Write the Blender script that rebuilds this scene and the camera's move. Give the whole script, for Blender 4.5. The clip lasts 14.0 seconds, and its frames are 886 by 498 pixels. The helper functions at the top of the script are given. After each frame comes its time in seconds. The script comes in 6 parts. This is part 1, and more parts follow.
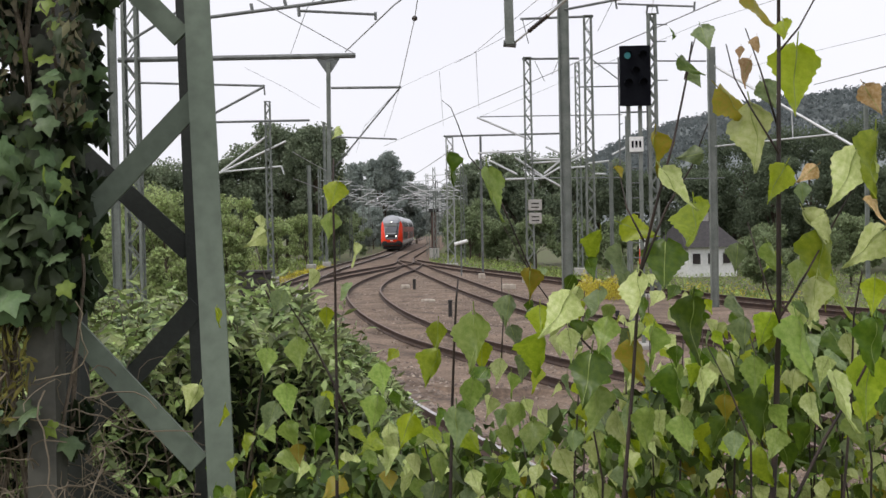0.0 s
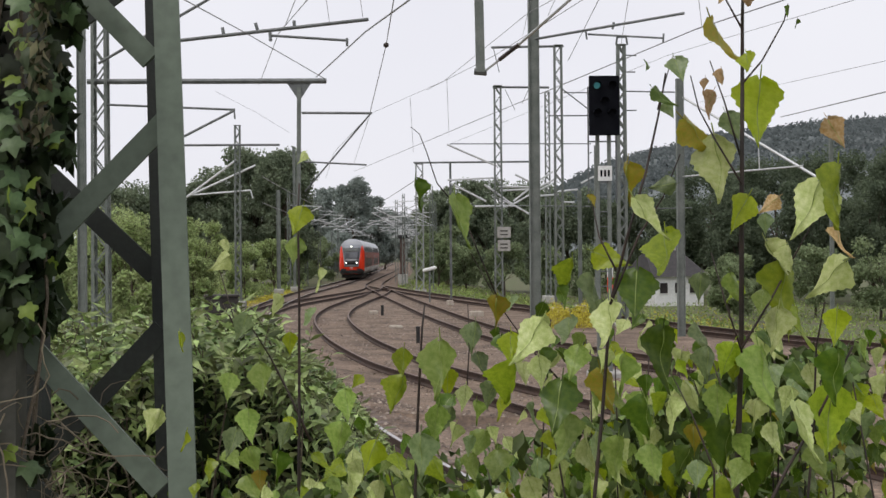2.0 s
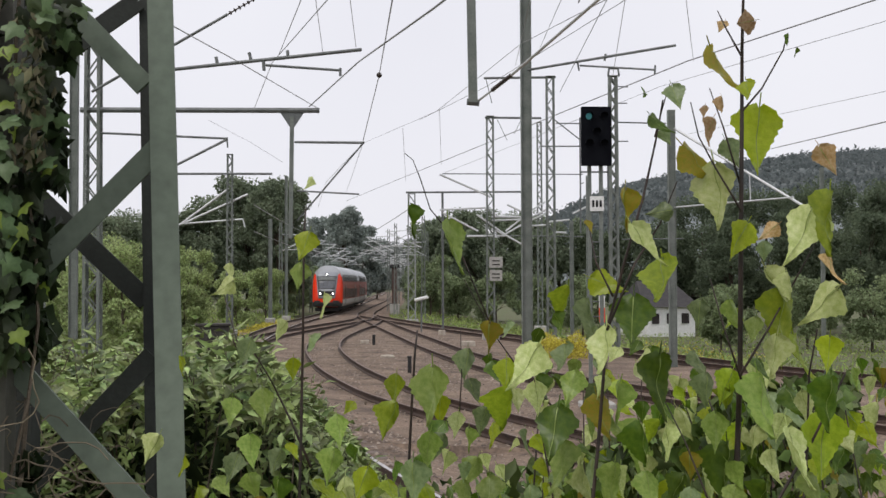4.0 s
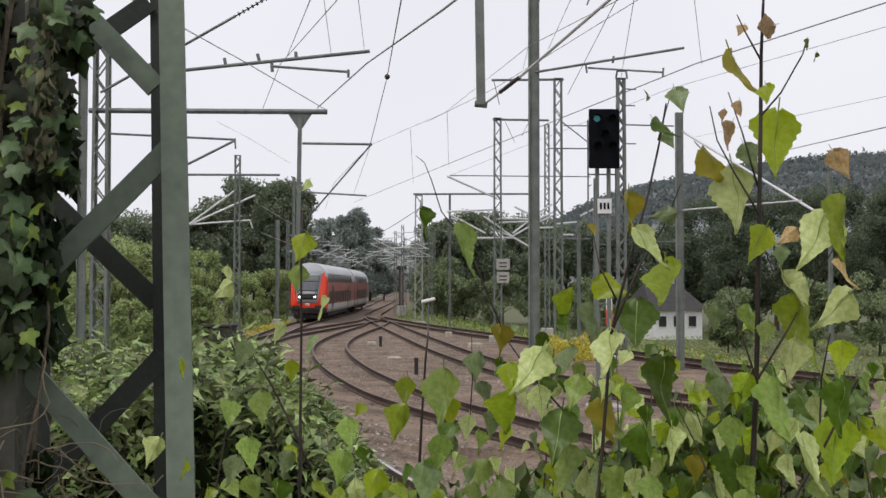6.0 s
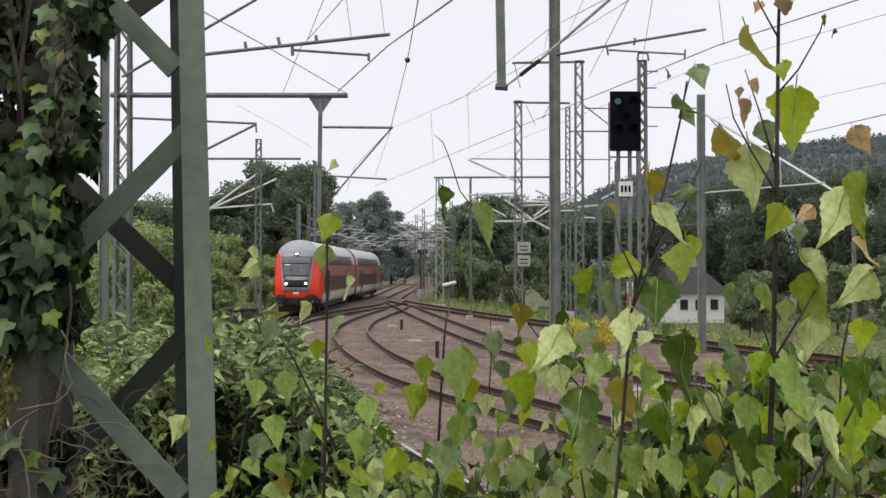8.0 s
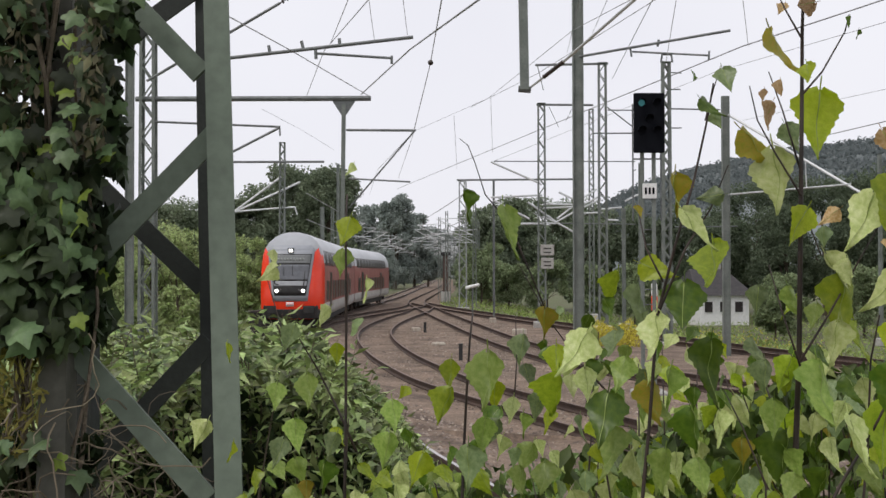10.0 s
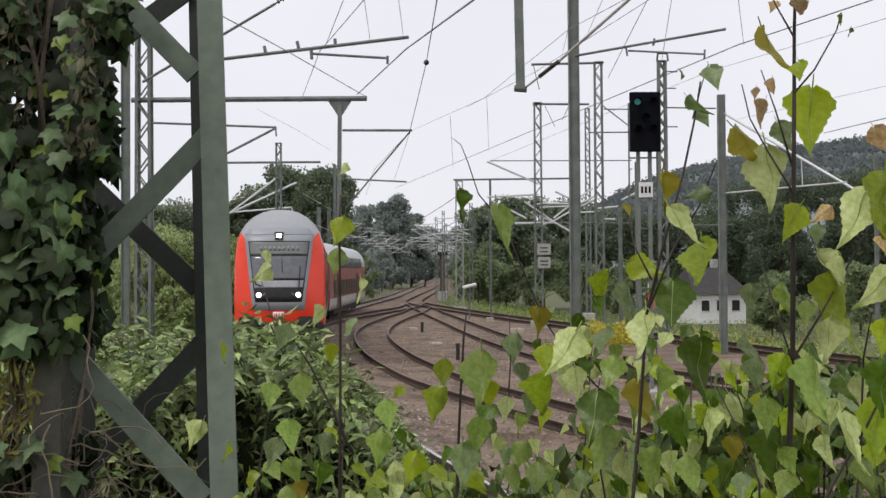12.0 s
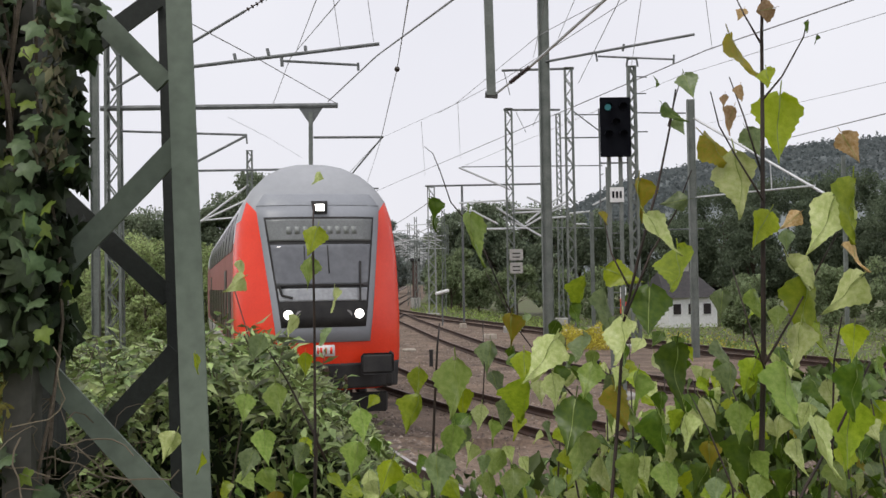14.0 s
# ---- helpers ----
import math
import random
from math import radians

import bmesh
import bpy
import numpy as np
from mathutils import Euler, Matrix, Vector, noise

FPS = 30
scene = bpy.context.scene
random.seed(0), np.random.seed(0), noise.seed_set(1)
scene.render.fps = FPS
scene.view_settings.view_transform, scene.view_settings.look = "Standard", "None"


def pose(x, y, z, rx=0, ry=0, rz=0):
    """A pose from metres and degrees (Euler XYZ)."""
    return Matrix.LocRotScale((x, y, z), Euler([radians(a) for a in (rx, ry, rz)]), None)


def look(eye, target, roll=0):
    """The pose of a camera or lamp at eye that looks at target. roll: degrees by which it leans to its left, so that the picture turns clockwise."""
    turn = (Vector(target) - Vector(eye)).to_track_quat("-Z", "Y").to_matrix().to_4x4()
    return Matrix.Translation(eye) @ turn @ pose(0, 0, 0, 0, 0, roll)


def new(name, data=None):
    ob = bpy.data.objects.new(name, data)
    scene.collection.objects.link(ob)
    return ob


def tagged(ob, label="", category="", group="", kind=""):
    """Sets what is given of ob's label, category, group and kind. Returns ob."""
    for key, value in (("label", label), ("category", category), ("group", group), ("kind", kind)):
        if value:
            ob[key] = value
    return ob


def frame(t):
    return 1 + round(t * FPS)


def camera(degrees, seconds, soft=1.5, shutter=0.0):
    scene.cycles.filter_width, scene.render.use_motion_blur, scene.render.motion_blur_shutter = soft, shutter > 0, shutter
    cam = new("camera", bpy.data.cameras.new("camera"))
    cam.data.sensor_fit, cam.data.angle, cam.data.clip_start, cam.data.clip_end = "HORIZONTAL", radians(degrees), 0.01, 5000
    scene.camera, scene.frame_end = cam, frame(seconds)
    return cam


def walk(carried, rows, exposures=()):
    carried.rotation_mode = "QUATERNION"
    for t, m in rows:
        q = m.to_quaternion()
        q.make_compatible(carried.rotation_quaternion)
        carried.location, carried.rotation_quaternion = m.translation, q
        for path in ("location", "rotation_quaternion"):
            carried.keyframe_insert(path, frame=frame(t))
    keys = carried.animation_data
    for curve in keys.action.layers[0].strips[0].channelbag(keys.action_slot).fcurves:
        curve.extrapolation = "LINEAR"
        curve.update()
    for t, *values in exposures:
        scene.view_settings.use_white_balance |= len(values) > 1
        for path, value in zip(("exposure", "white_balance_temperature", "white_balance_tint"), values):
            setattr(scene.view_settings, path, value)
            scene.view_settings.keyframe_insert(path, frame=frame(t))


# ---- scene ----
# ---- camera ----
cam = camera(42.8, 14.0, soft=1.5)
EYE = 2.8


def aim(dx, dz, yaw, tilt, roll):
    return pose(dx, 0, EYE + dz, 0, 0, yaw) @ pose(0, 0, 0, 90 + tilt) @ pose(0, 0, 0, 0, 0, roll)


walk(cam, [
    (0, aim(0.0062, 0.0106, -0.168, -1.063, -1.154)),
    (0.5, aim(0.0133, 0.0114, -0.709, -0.927, -1.202)),
    (1, aim(0.0183, 0.0113, -1.001, -0.676, -0.769)),
    (1.5, aim(0.0103, 0.013, -1.306, -0.182, -0.489)),
    (2, aim(0.0094, 0.0102, -1.769, 0.255, -0.451)),
    (2.5, aim(0.0075, 0.0035, -1.639, 1.006, -0.444)),
    (3, aim(0.0076, 0.0033, -1.912, 1.518, -0.499)),
    (5.5, aim(0.004, 0.0038, -2.249, 1.843, 0.098)),
    (6, aim(-0.0002, 0.0054, -1.832, 1.852, 0.042)),
    (6.5, aim(0.0032, 0.0074, -1.503, 1.832, 0.094)),
    (7, aim(0.0054, 0.0001, -1.348, 1.639, -0.019)),
    (7.5, aim(0.0063, -0.0003, -0.985, 1.442, -0.093)),
    (8, aim(0.0037, -0.0018, -0.777, 1.02, -0.033)),
    (8.5, aim(0.0024, -0.0005, -0.409, 1.028, -0.052)),
    (9, aim(0, 0, 0, 1.146, 0)),
    (11.5, aim(0.0027, -0.0015, 0.593, 1.148, -0.226)),
    (12, aim(0.0063, -0.0009, 0.241, 1.137, -0.377)),
    (12.5, aim(0.0051, -0.0023, 0.001, 1.193, -0.664)),
    (13, aim(0.0082, -0.0009, -0.351, 1.31, -0.785)),
    (13.5, aim(0.0079, 0, -0.851, 1.335, -0.841)),
    (14, aim(0.0057, 0.0031, -1.162, 1.435, -0.934)),
], exposures=[(0, 0.16), (0.5, 0.11), (1.2, 0.05), (2.0, 0.0), (6.5, 0.0), (7.5, 0.06), (8.5, 0.10), (9.2, 0.04), (11.5, 0.02), (14.0, 0.0)])

# ---- light: an overcast sky ----
world = bpy.data.worlds.new("overcast")
scene.world = world
world.use_nodes = True
wn, wl = world.node_tree.nodes, world.node_tree.links
wn.clear()
sky = wn.new("ShaderNodeTexSky")
sky.sky_type, sky.sun_disc = "NISHITA", False
sky.sun_elevation, sky.sun_rotation = radians(55), radians(140)
sky.dust_density = 3.0
cloud = wn.new("ShaderNodeTexNoise")
cloud.inputs["Scale"].default_value, cloud.inputs["Detail"].default_value = 2.2, 4
tone = wn.new("ShaderNodeValToRGB")
tone.color_ramp.elements[0].position, tone.color_ramp.elements[0].color = 0.3, (8.65, 8.6, 9.25, 1)
tone.color_ramp.elements[1].position, tone.color_ramp.elements[1].color = 0.75, (9.5, 9.45, 9.95, 1)
mix = wn.new("ShaderNodeMix")
mix.data_type = "RGBA"
mix.inputs["Factor"].default_value = 0.93
back = wn.new("ShaderNodeBackground")
back.inputs["Strength"].default_value = 0.1
wout = wn.new("ShaderNodeOutputWorld")
coords = wn.new("ShaderNodeTexCoord")
wl.new(coords.outputs["Generated"], cloud.inputs["Vector"])
wl.new(cloud.outputs["Fac"], tone.inputs["Fac"])
wl.new(sky.outputs["Color"], mix.inputs["A"])
wl.new(tone.outputs["Color"], mix.inputs["B"])
wl.new(mix.outputs["Result"], back.inputs["Color"])
wl.new(back.outputs["Background"], wout.inputs["Surface"])
sun = new("sun", bpy.data.lights.new("sun", "SUN"))
sun.data.energy, sun.data.angle, sun.data.color = 1.5, radians(20), (1.0, 0.96, 0.9)
sun.matrix_world = look((0, 0, 0), (0.45, 0.35, -0.85))


# ---- materials ----
def mat(name, a, b=None, rough=0.7, scale=6.0, metal=0.0, bump=0.0, detail=5.0, fine=None, spec=0.5, island=0.0, each=0.0, thin=0.0, stretch=(1, 1, 1), speck=0.18):
    """Two tones mixed by noise at one scale and speckled at a finer one; island: random lightness of each loose piece."""
    m = bpy.data.materials.new(name)
    m.use_nodes = True
    n, l = m.node_tree.nodes, m.node_tree.links
    p = n["Principled BSDF"]
    b = b or tuple(min(1, c * 1.35) for c in a)
    co = n.new("ShaderNodeTexCoord")
    mp = n.new("ShaderNodeMapping")
    mp.inputs["Scale"].default_value = stretch
    l.new(co.outputs["Object"], mp.inputs["Vector"])
    big = n.new("ShaderNodeTexNoise")
    big.inputs["Scale"].default_value, big.inputs["Detail"].default_value = scale, detail
    l.new(mp.outputs["Vector"], big.inputs["Vector"])
    small = n.new("ShaderNodeTexNoise")
    small.inputs["Scale"].default_value, small.inputs["Detail"].default_value = fine or scale * 9, 3
    l.new(mp.outputs["Vector"], small.inputs["Vector"])
    ramp = n.new("ShaderNodeValToRGB")
    ramp.color_ramp.elements[0].position, ramp.color_ramp.elements[0].color = 0.32, (*a, 1)
    ramp.color_ramp.elements[1].position, ramp.color_ramp.elements[1].color = 0.68, (*b, 1)
    l.new(big.outputs["Fac"], ramp.inputs["Fac"])
    hsv = n.new("ShaderNodeHueSaturation")
    l.new(ramp.outputs["Color"], hsv.inputs["Color"])
    rng = n.new("ShaderNodeMapRange")
    rng.inputs["From Min"].default_value, rng.inputs["From Max"].default_value = 0.25, 0.75
    rng.inputs["To Min"].default_value, rng.inputs["To Max"].default_value = 1 - speck, 1 + speck
    l.new(small.outputs["Fac"], rng.inputs["Value"])
    last = rng.outputs["Result"]
    if island or each:
        geo = n.new("ShaderNodeObjectInfo" if each else "ShaderNodeNewGeometry")
        rand = geo.outputs["Random" if each else "Random Per Island"]
        island = island or each
        ir = n.new("ShaderNodeMapRange")
        ir.inputs["To Min"].default_value, ir.inputs["To Max"].default_value = 1 - island, 1 + island
        l.new(rand, ir.inputs["Value"])
        mul = n.new("ShaderNodeMath")
        mul.operation = "MULTIPLY"
        l.new(last, mul.inputs[0]), l.new(ir.outputs["Result"], mul.inputs[1])
        last = mul.outputs["Value"]
        hr = n.new("ShaderNodeMapRange")
        hr.inputs["To Min"].default_value, hr.inputs["To Max"].default_value = 0.5 - island * 0.04, 0.5 + island * 0.012
        l.new(rand, hr.inputs["Value"])
        l.new(hr.outputs["Result"], hsv.inputs["Hue"])
    l.new(last, hsv.inputs["Value"])
    l.new(hsv.outputs["Color"], p.inputs["Base Color"])
    p.inputs["Roughness"].default_value, p.inputs["Metallic"].default_value = rough, metal
    p.inputs["Specular IOR Level"].default_value = spec
    if bump:
        bp = n.new("ShaderNodeBump")
        bp.inputs["Strength"].default_value, bp.inputs["Distance"].default_value = bump, 0.02
        l.new(small.outputs["Fac"], bp.inputs["Height"])
        l.new(bp.outputs["Normal"], p.inputs["Normal"])
    if thin:
        tr = n.new("ShaderNodeBsdfTranslucent")
        l.new(hsv.outputs["Color"], tr.inputs["Color"])
        mx = n.new("ShaderNodeMixShader")
        mx.inputs["Fac"].default_value = thin
        l.new(p.outputs["BSDF"], mx.inputs[1]), l.new(tr.outputs["BSDF"], mx.inputs[2])
        l.new(mx.outputs["Shader"], n["Material Output"].inputs["Surface"])
    return m


def glow(name, color, strength):
    m = bpy.data.materials.new(name)
    m.use_nodes = True
    p = m.node_tree.nodes["Principled BSDF"]
    p.inputs["Base Color"].default_value = (*color, 1)
    p.inputs["Emission Color"].default_value, p.inputs["Emission Strength"].default_value = (*color, 1), strength
    return m


M_GROUND = mat("earth", (0.10, 0.085, 0.05), (0.09, 0.12, 0.04), 0.95, 0.35, bump=0.6, fine=9)
M_BALLAST = mat("ballast", (0.083, 0.056, 0.039), (0.228, 0.163, 0.117), 0.95, 0.9, bump=1.0, fine=13, speck=0.5)
M_STONE = mat("ballast_stone", (0.13, 0.10, 0.08), (0.30, 0.25, 0.205), 0.95, 3, bump=0.4, island=0.45)
M_RAIL = mat("rusty_rail", (0.035, 0.022, 0.018), (0.075, 0.045, 0.032), 0.75, 4, metal=0.3, bump=0.2)
M_RAILTOP = mat("worn_rail_head", (0.40, 0.38, 0.37), (0.55, 0.53, 0.52), 0.32, 3, metal=0.85, stretch=(1, 0.1, 1))
M_RAILDULL = mat("dull_rail_head", (0.13, 0.085, 0.065), (0.21, 0.15, 0.12), 0.6, 3, metal=0.4)
M_SLEEPER = mat("sleeper", (0.10, 0.075, 0.06), (0.20, 0.16, 0.135), 0.9, 3, bump=0.5, each=0.25)
M_MAST = mat("grey_green_paint", (0.112, 0.14, 0.108), (0.138, 0.168, 0.13), 0.6, 1.5, bump=0.03, fine=25, spec=0.3)
# darker copy of the mast paint; shade on its rear side is in the colour
M_MASTSHADE = mat("shaded_mast_paint", (0.012, 0.015, 0.013), (0.032, 0.036, 0.031), 0.8, 2.5, bump=0.12, fine=60)
M_MASTDIRTY = mat("dirty_brownish_paint", (0.051, 0.050, 0.040), (0.096, 0.093, 0.075), 0.8, 3, bump=0.1, fine=40)
M_STEEL = mat("galvanised_steel", (0.11, 0.12, 0.12), (0.18, 0.19, 0.19), 0.55, 3, metal=0.2)
M_MASTFAR = mat("weathered_mast_paint", (0.125, 0.142, 0.128), (0.195, 0.212, 0.195), 0.65, 2, spec=0.3)
M_GANTRY = mat("pale_grey_gantry_paint", (0.24, 0.25, 0.25), (0.32, 0.33, 0.33), 0.6, 3, spec=0.3)
M_WIRE = mat("copper_wire", (0.22, 0.22, 0.225), (0.30, 0.30, 0.30), 0.5, 3, metal=0.2)
M_BROWNINS = mat("brown_insulator", (0.028, 0.02, 0.018), (0.05, 0.032, 0.026), 0.35, 5)
M_RED = mat("red_train_paint", (0.78, 0.040, 0.012), (0.86, 0.055, 0.018), 0.26, 1.5, fine=30, speck=0.05)
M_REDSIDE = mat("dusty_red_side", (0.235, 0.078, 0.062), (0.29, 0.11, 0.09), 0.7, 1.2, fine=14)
M_TRAINGREY = mat("grey_train_paint", (0.265, 0.28, 0.305), (0.305, 0.32, 0.35), 0.4, 1.3, fine=20, speck=0.04)
M_CABROOF = mat("grey_cab_roof", (0.296, 0.308, 0.328), (0.359, 0.370, 0.390), 0.42, 0.8, fine=9, stretch=(1, 0.3, 1), speck=0.05)
# roof grey behind the cab, paled by sky glare put into the colour
M_ROOFGREY = mat("sky_glare_roof", (0.44, 0.455, 0.48), (0.54, 0.555, 0.58), 0.42, 0.8, fine=9, stretch=(1, 0.3, 1), speck=0.05)
M_LIGHTBAND = mat("pale_grey_band", (0.40, 0.385, 0.365), (0.52, 0.50, 0.48), 0.6, 1.5)
M_BLACK = mat("black_underframe", (0.012, 0.012, 0.013), (0.03, 0.028, 0.027), 0.7, 4)
# base colour raised to include part of the sky's reflection
M_GLASS = mat("dark_cab_glass", (0.075, 0.08, 0.092), (0.12, 0.125, 0.14), 0.1, 0.8, spec=1.0)
M_SIDEGLASS = mat("tinted_side_glass", (0.018, 0.014, 0.014), (0.04, 0.032, 0.032), 0.3, 1.0, spec=0.25)
M_WHITE = mat("white_paint", (0.68, 0.68, 0.67), (0.80, 0.80, 0.79), 0.6, 4)
M_HEADLIGHT = glow("headlight_glow", (1.0, 0.97, 0.92), 4.0)
M_GREENLAMP = glow("green_lamp_glow", (0.04, 0.20, 0.22), 0.3)
M_SIGNALBLACK = mat("matt_black_board", (0.004, 0.0045, 0.007), (0.007, 0.008, 0.011), 0.9, 5, spec=0.1)
M_CONCRETE = mat("concrete", (0.30, 0.29, 0.27), (0.42, 0.41, 0.38), 0.9, 4, bump=0.3)
M_SLAB = mat("pale_weathered_slab", (0.34, 0.29, 0.24), (0.50, 0.45, 0.38), 0.9, 5, bump=0.3)
M_DARKBOX = mat("dark_weathered_box", (0.03, 0.027, 0.025), (0.06, 0.055, 0.05), 0.9, 5, bump=0.3)
M_BARK = mat("bark", (0.055, 0.042, 0.03), (0.11, 0.085, 0.06), 0.9, 8, bump=0.6)
M_STEM = mat("sapling_stem", (0.014, 0.009, 0.007), (0.04, 0.022, 0.015), 0.7, 20)
M_IVYSTEM = mat("ivy_stem", (0.09, 0.07, 0.05), (0.17, 0.135, 0.10), 0.9, 12, bump=0.4)
M_DRYBLADE = mat("yellowed_blade", (0.16, 0.15, 0.03), (0.30, 0.27, 0.06), 0.8, 9, island=0.4)
M_WITHERED = mat("withered_ivy_leaf", (0.075, 0.062, 0.035), (0.15, 0.145, 0.075), 0.8, 9, island=0.5, thin=0.15)
M_DRYGRASS = mat("dry_twigs", (0.13, 0.105, 0.07), (0.24, 0.20, 0.14), 0.9, 9, island=0.3)
M_LEAF = mat("poplar_leaf", (0.212, 0.310, 0.014), (0.334, 0.428, 0.030), 0.36, 9, each=0.3, thin=0.45, spec=0.4)
M_LEAFLIME = mat("lime_poplar_leaf", (0.271, 0.352, 0.010), (0.357, 0.426, 0.020), 0.36, 9, each=0.16, thin=0.5, spec=0.4)
M_LEAFMID = mat("mid_green_poplar_leaf", (0.175, 0.276, 0.041), (0.288, 0.380, 0.090), 0.4, 9, each=0.3, thin=0.4, spec=0.4)
M_LEAFDEEP = mat("deep_green_poplar_leaf", (0.053, 0.112, 0.007), (0.099, 0.165, 0.012), 0.38, 9, each=0.25, thin=0.35, spec=0.4)
M_LEAFDRY = mat("dry_brownish_leaf", (0.36, 0.22, 0.07), (0.52, 0.38, 0.20), 0.6, 9, each=0.35, thin=0.35)
M_MIDRIB = mat("pale_midrib", (0.19, 0.25, 0.05), (0.25, 0.31, 0.08), 0.5, 20)
M_LEAFYEL = mat("yellowing_leaf", (0.25, 0.25, 0.012), (0.33, 0.24, 0.02), 0.5, 14, each=0.22, thin=0.4)
M_LEAFCOOL = mat("dull_blue_green_leaf", (0.119, 0.177, 0.063), (0.208, 0.265, 0.113), 0.42, 9, each=0.3, thin=0.3, spec=0.5)
M_LEAFPALE = mat("pale_leaf_underside", (0.385, 0.468, 0.132), (0.565, 0.613, 0.276), 0.42, 9, each=0.22, thin=0.35)
M_BUSH = mat("privet_leaf", (0.045, 0.088, 0.018), (0.38, 0.475, 0.175), 0.45, 7, island=0.7, thin=0.12)
# herb green darkened to give the shade in gaps between sapling leaves
M_HERB = mat("shaded_herb_leaf", (0.035, 0.065, 0.016), (0.11, 0.16, 0.04), 0.6, 8, island=0.6, spec=0.25)
M_IVY = mat("ivy_leaf", (0.030, 0.056, 0.022), (0.083, 0.122, 0.053), 0.5, 9, each=0.8, thin=0.1, spec=0.3)
# shade deep inside ivy and bush is put into this leaf colour
M_INNERSHADE = mat("shaded_inner_leaf", (0.012, 0.022, 0.009), (0.034, 0.055, 0.02), 0.6, 6, island=0.5, thin=0.05, spec=0.2)
M_IVYLIGHT = mat("young_ivy_leaf", (0.144, 0.234, 0.027), (0.216, 0.288, 0.045), 0.5, 6, island=0.3, thin=0.35)
# lighter than real foliage: some distance haze is in this colour
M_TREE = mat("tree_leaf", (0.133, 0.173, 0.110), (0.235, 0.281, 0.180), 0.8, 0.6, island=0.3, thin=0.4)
M_WOOD = mat("dark_wood_leaf", (0.088, 0.118, 0.072), (0.157, 0.196, 0.120), 0.8, 0.6, island=0.22, thin=0.5)
M_TREEMID = mat("mid_green_tree_leaf", (0.161, 0.210, 0.105), (0.280, 0.343, 0.182), 0.75, 0.6, island=0.35, thin=0.45)
M_TREELIGHT = mat("light_tree_leaf", (0.251, 0.324, 0.132), (0.422, 0.502, 0.232), 0.7, 0.6, island=0.5, thin=0.5)
# distance haze is put into the two hill colours
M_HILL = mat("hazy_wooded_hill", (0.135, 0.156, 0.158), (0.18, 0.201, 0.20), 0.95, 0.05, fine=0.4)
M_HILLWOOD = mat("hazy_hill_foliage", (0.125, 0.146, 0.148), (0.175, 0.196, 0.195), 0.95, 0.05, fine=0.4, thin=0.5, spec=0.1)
# leaf colours paled and greyed to carry the haze of distance
M_TREEHAZE = mat("hazy_distant_leaf", (0.234, 0.274, 0.251), (0.313, 0.352, 0.321), 0.9, 0.3, island=0.2, thin=0.25)
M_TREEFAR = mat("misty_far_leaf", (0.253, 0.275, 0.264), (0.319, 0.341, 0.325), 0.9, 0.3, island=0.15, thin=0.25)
M_YELLOW = mat("goldenrod_flower", (0.42, 0.38, 0.03), (0.55, 0.48, 0.06), 0.8, 3, island=0.3)
M_GRASS = mat("weed_leaf", (0.144, 0.245, 0.051), (0.316, 0.374, 0.115), 0.8, 1.0, island=0.45, thin=0.2)
M_ROOFTILE = mat("dark_roof_tiles", (0.03, 0.028, 0.03), (0.055, 0.05, 0.05), 0.8, 3)
M_ORANGE = mat("signal_red_orange", (0.75, 0.07, 0.03), (0.8, 0.09, 0.04), 0.5, 5)



# ---- building tools ----
def shade(me, smooth=True):
    me.polygons.foreach_set("use_smooth", [smooth] * len(me.polygons))
    return me


def mesh_of(name, verts, faces, material, smooth=False):
    me = bpy.data.meshes.new(name)
    me.from_pydata([tuple(v) for v in verts], [], faces)
    mats = material if isinstance(material, (list, tuple)) else [material]
    for m in mats:
        me.materials.append(m)
    return shade(me, smooth)


def part(name, bm, material, parent=None, label="", smooth=False):
    me = bpy.data.meshes.new(name)
    bmesh.ops.recalc_face_normals(bm, faces=bm.faces)
    bm.to_mesh(me)
    bm.free()
    me.materials.append(material)
    ob = new(name, shade(me, smooth))
    ob.parent = parent
    return tagged(ob, label) if label else ob


def thing(name, label, category, place=None, group="", kind=""):
    ob = new(name)
    if place is not None:
        ob.matrix_basis = place
    return tagged(ob, label, category, group, kind)


def box(bm, size, m=None, bevel=0.0):
    r = bmesh.ops.create_cube(bm, size=1, matrix=(m or Matrix()) @ Matrix.Diagonal((*size, 1)))
    if bevel:
        edges = list({e for v in r["verts"] for e in v.link_edges})
        bmesh.ops.bevel(bm, geom=edges, offset=bevel, segments=1, affect="EDGES")
    return bm


def bar(bm, a, b, r, r2=None, sides=8):
    """A round bar from a to b."""
    a, b = Vector(a), Vector(b)
    d = b - a
    m = Matrix.Translation((a + b) / 2) @ d.to_track_quat("Z", "Y").to_matrix().to_4x4()
    bmesh.ops.create_cone(bm, cap_ends=True, segments=sides, radius1=r, radius2=r if r2 is None else r2, depth=d.length, matrix=m)
    return bm


def flat_bar(bm, a, b, wide, thick, up=(0, 1, 0)):
    """A rectangular bar from a to b; its thickness lies along up."""
    a, b = Vector(a), Vector(b)
    z = (b - a).normalized()
    y = Vector(up)
    y = (y - z * y.dot(z)).normalized()
    x = y.cross(z)
    m = Matrix((x, y, z)).transposed().to_4x4()
    m.translation = (a + b) / 2
    return box(bm, (wide, thick, (b - a).length), m)


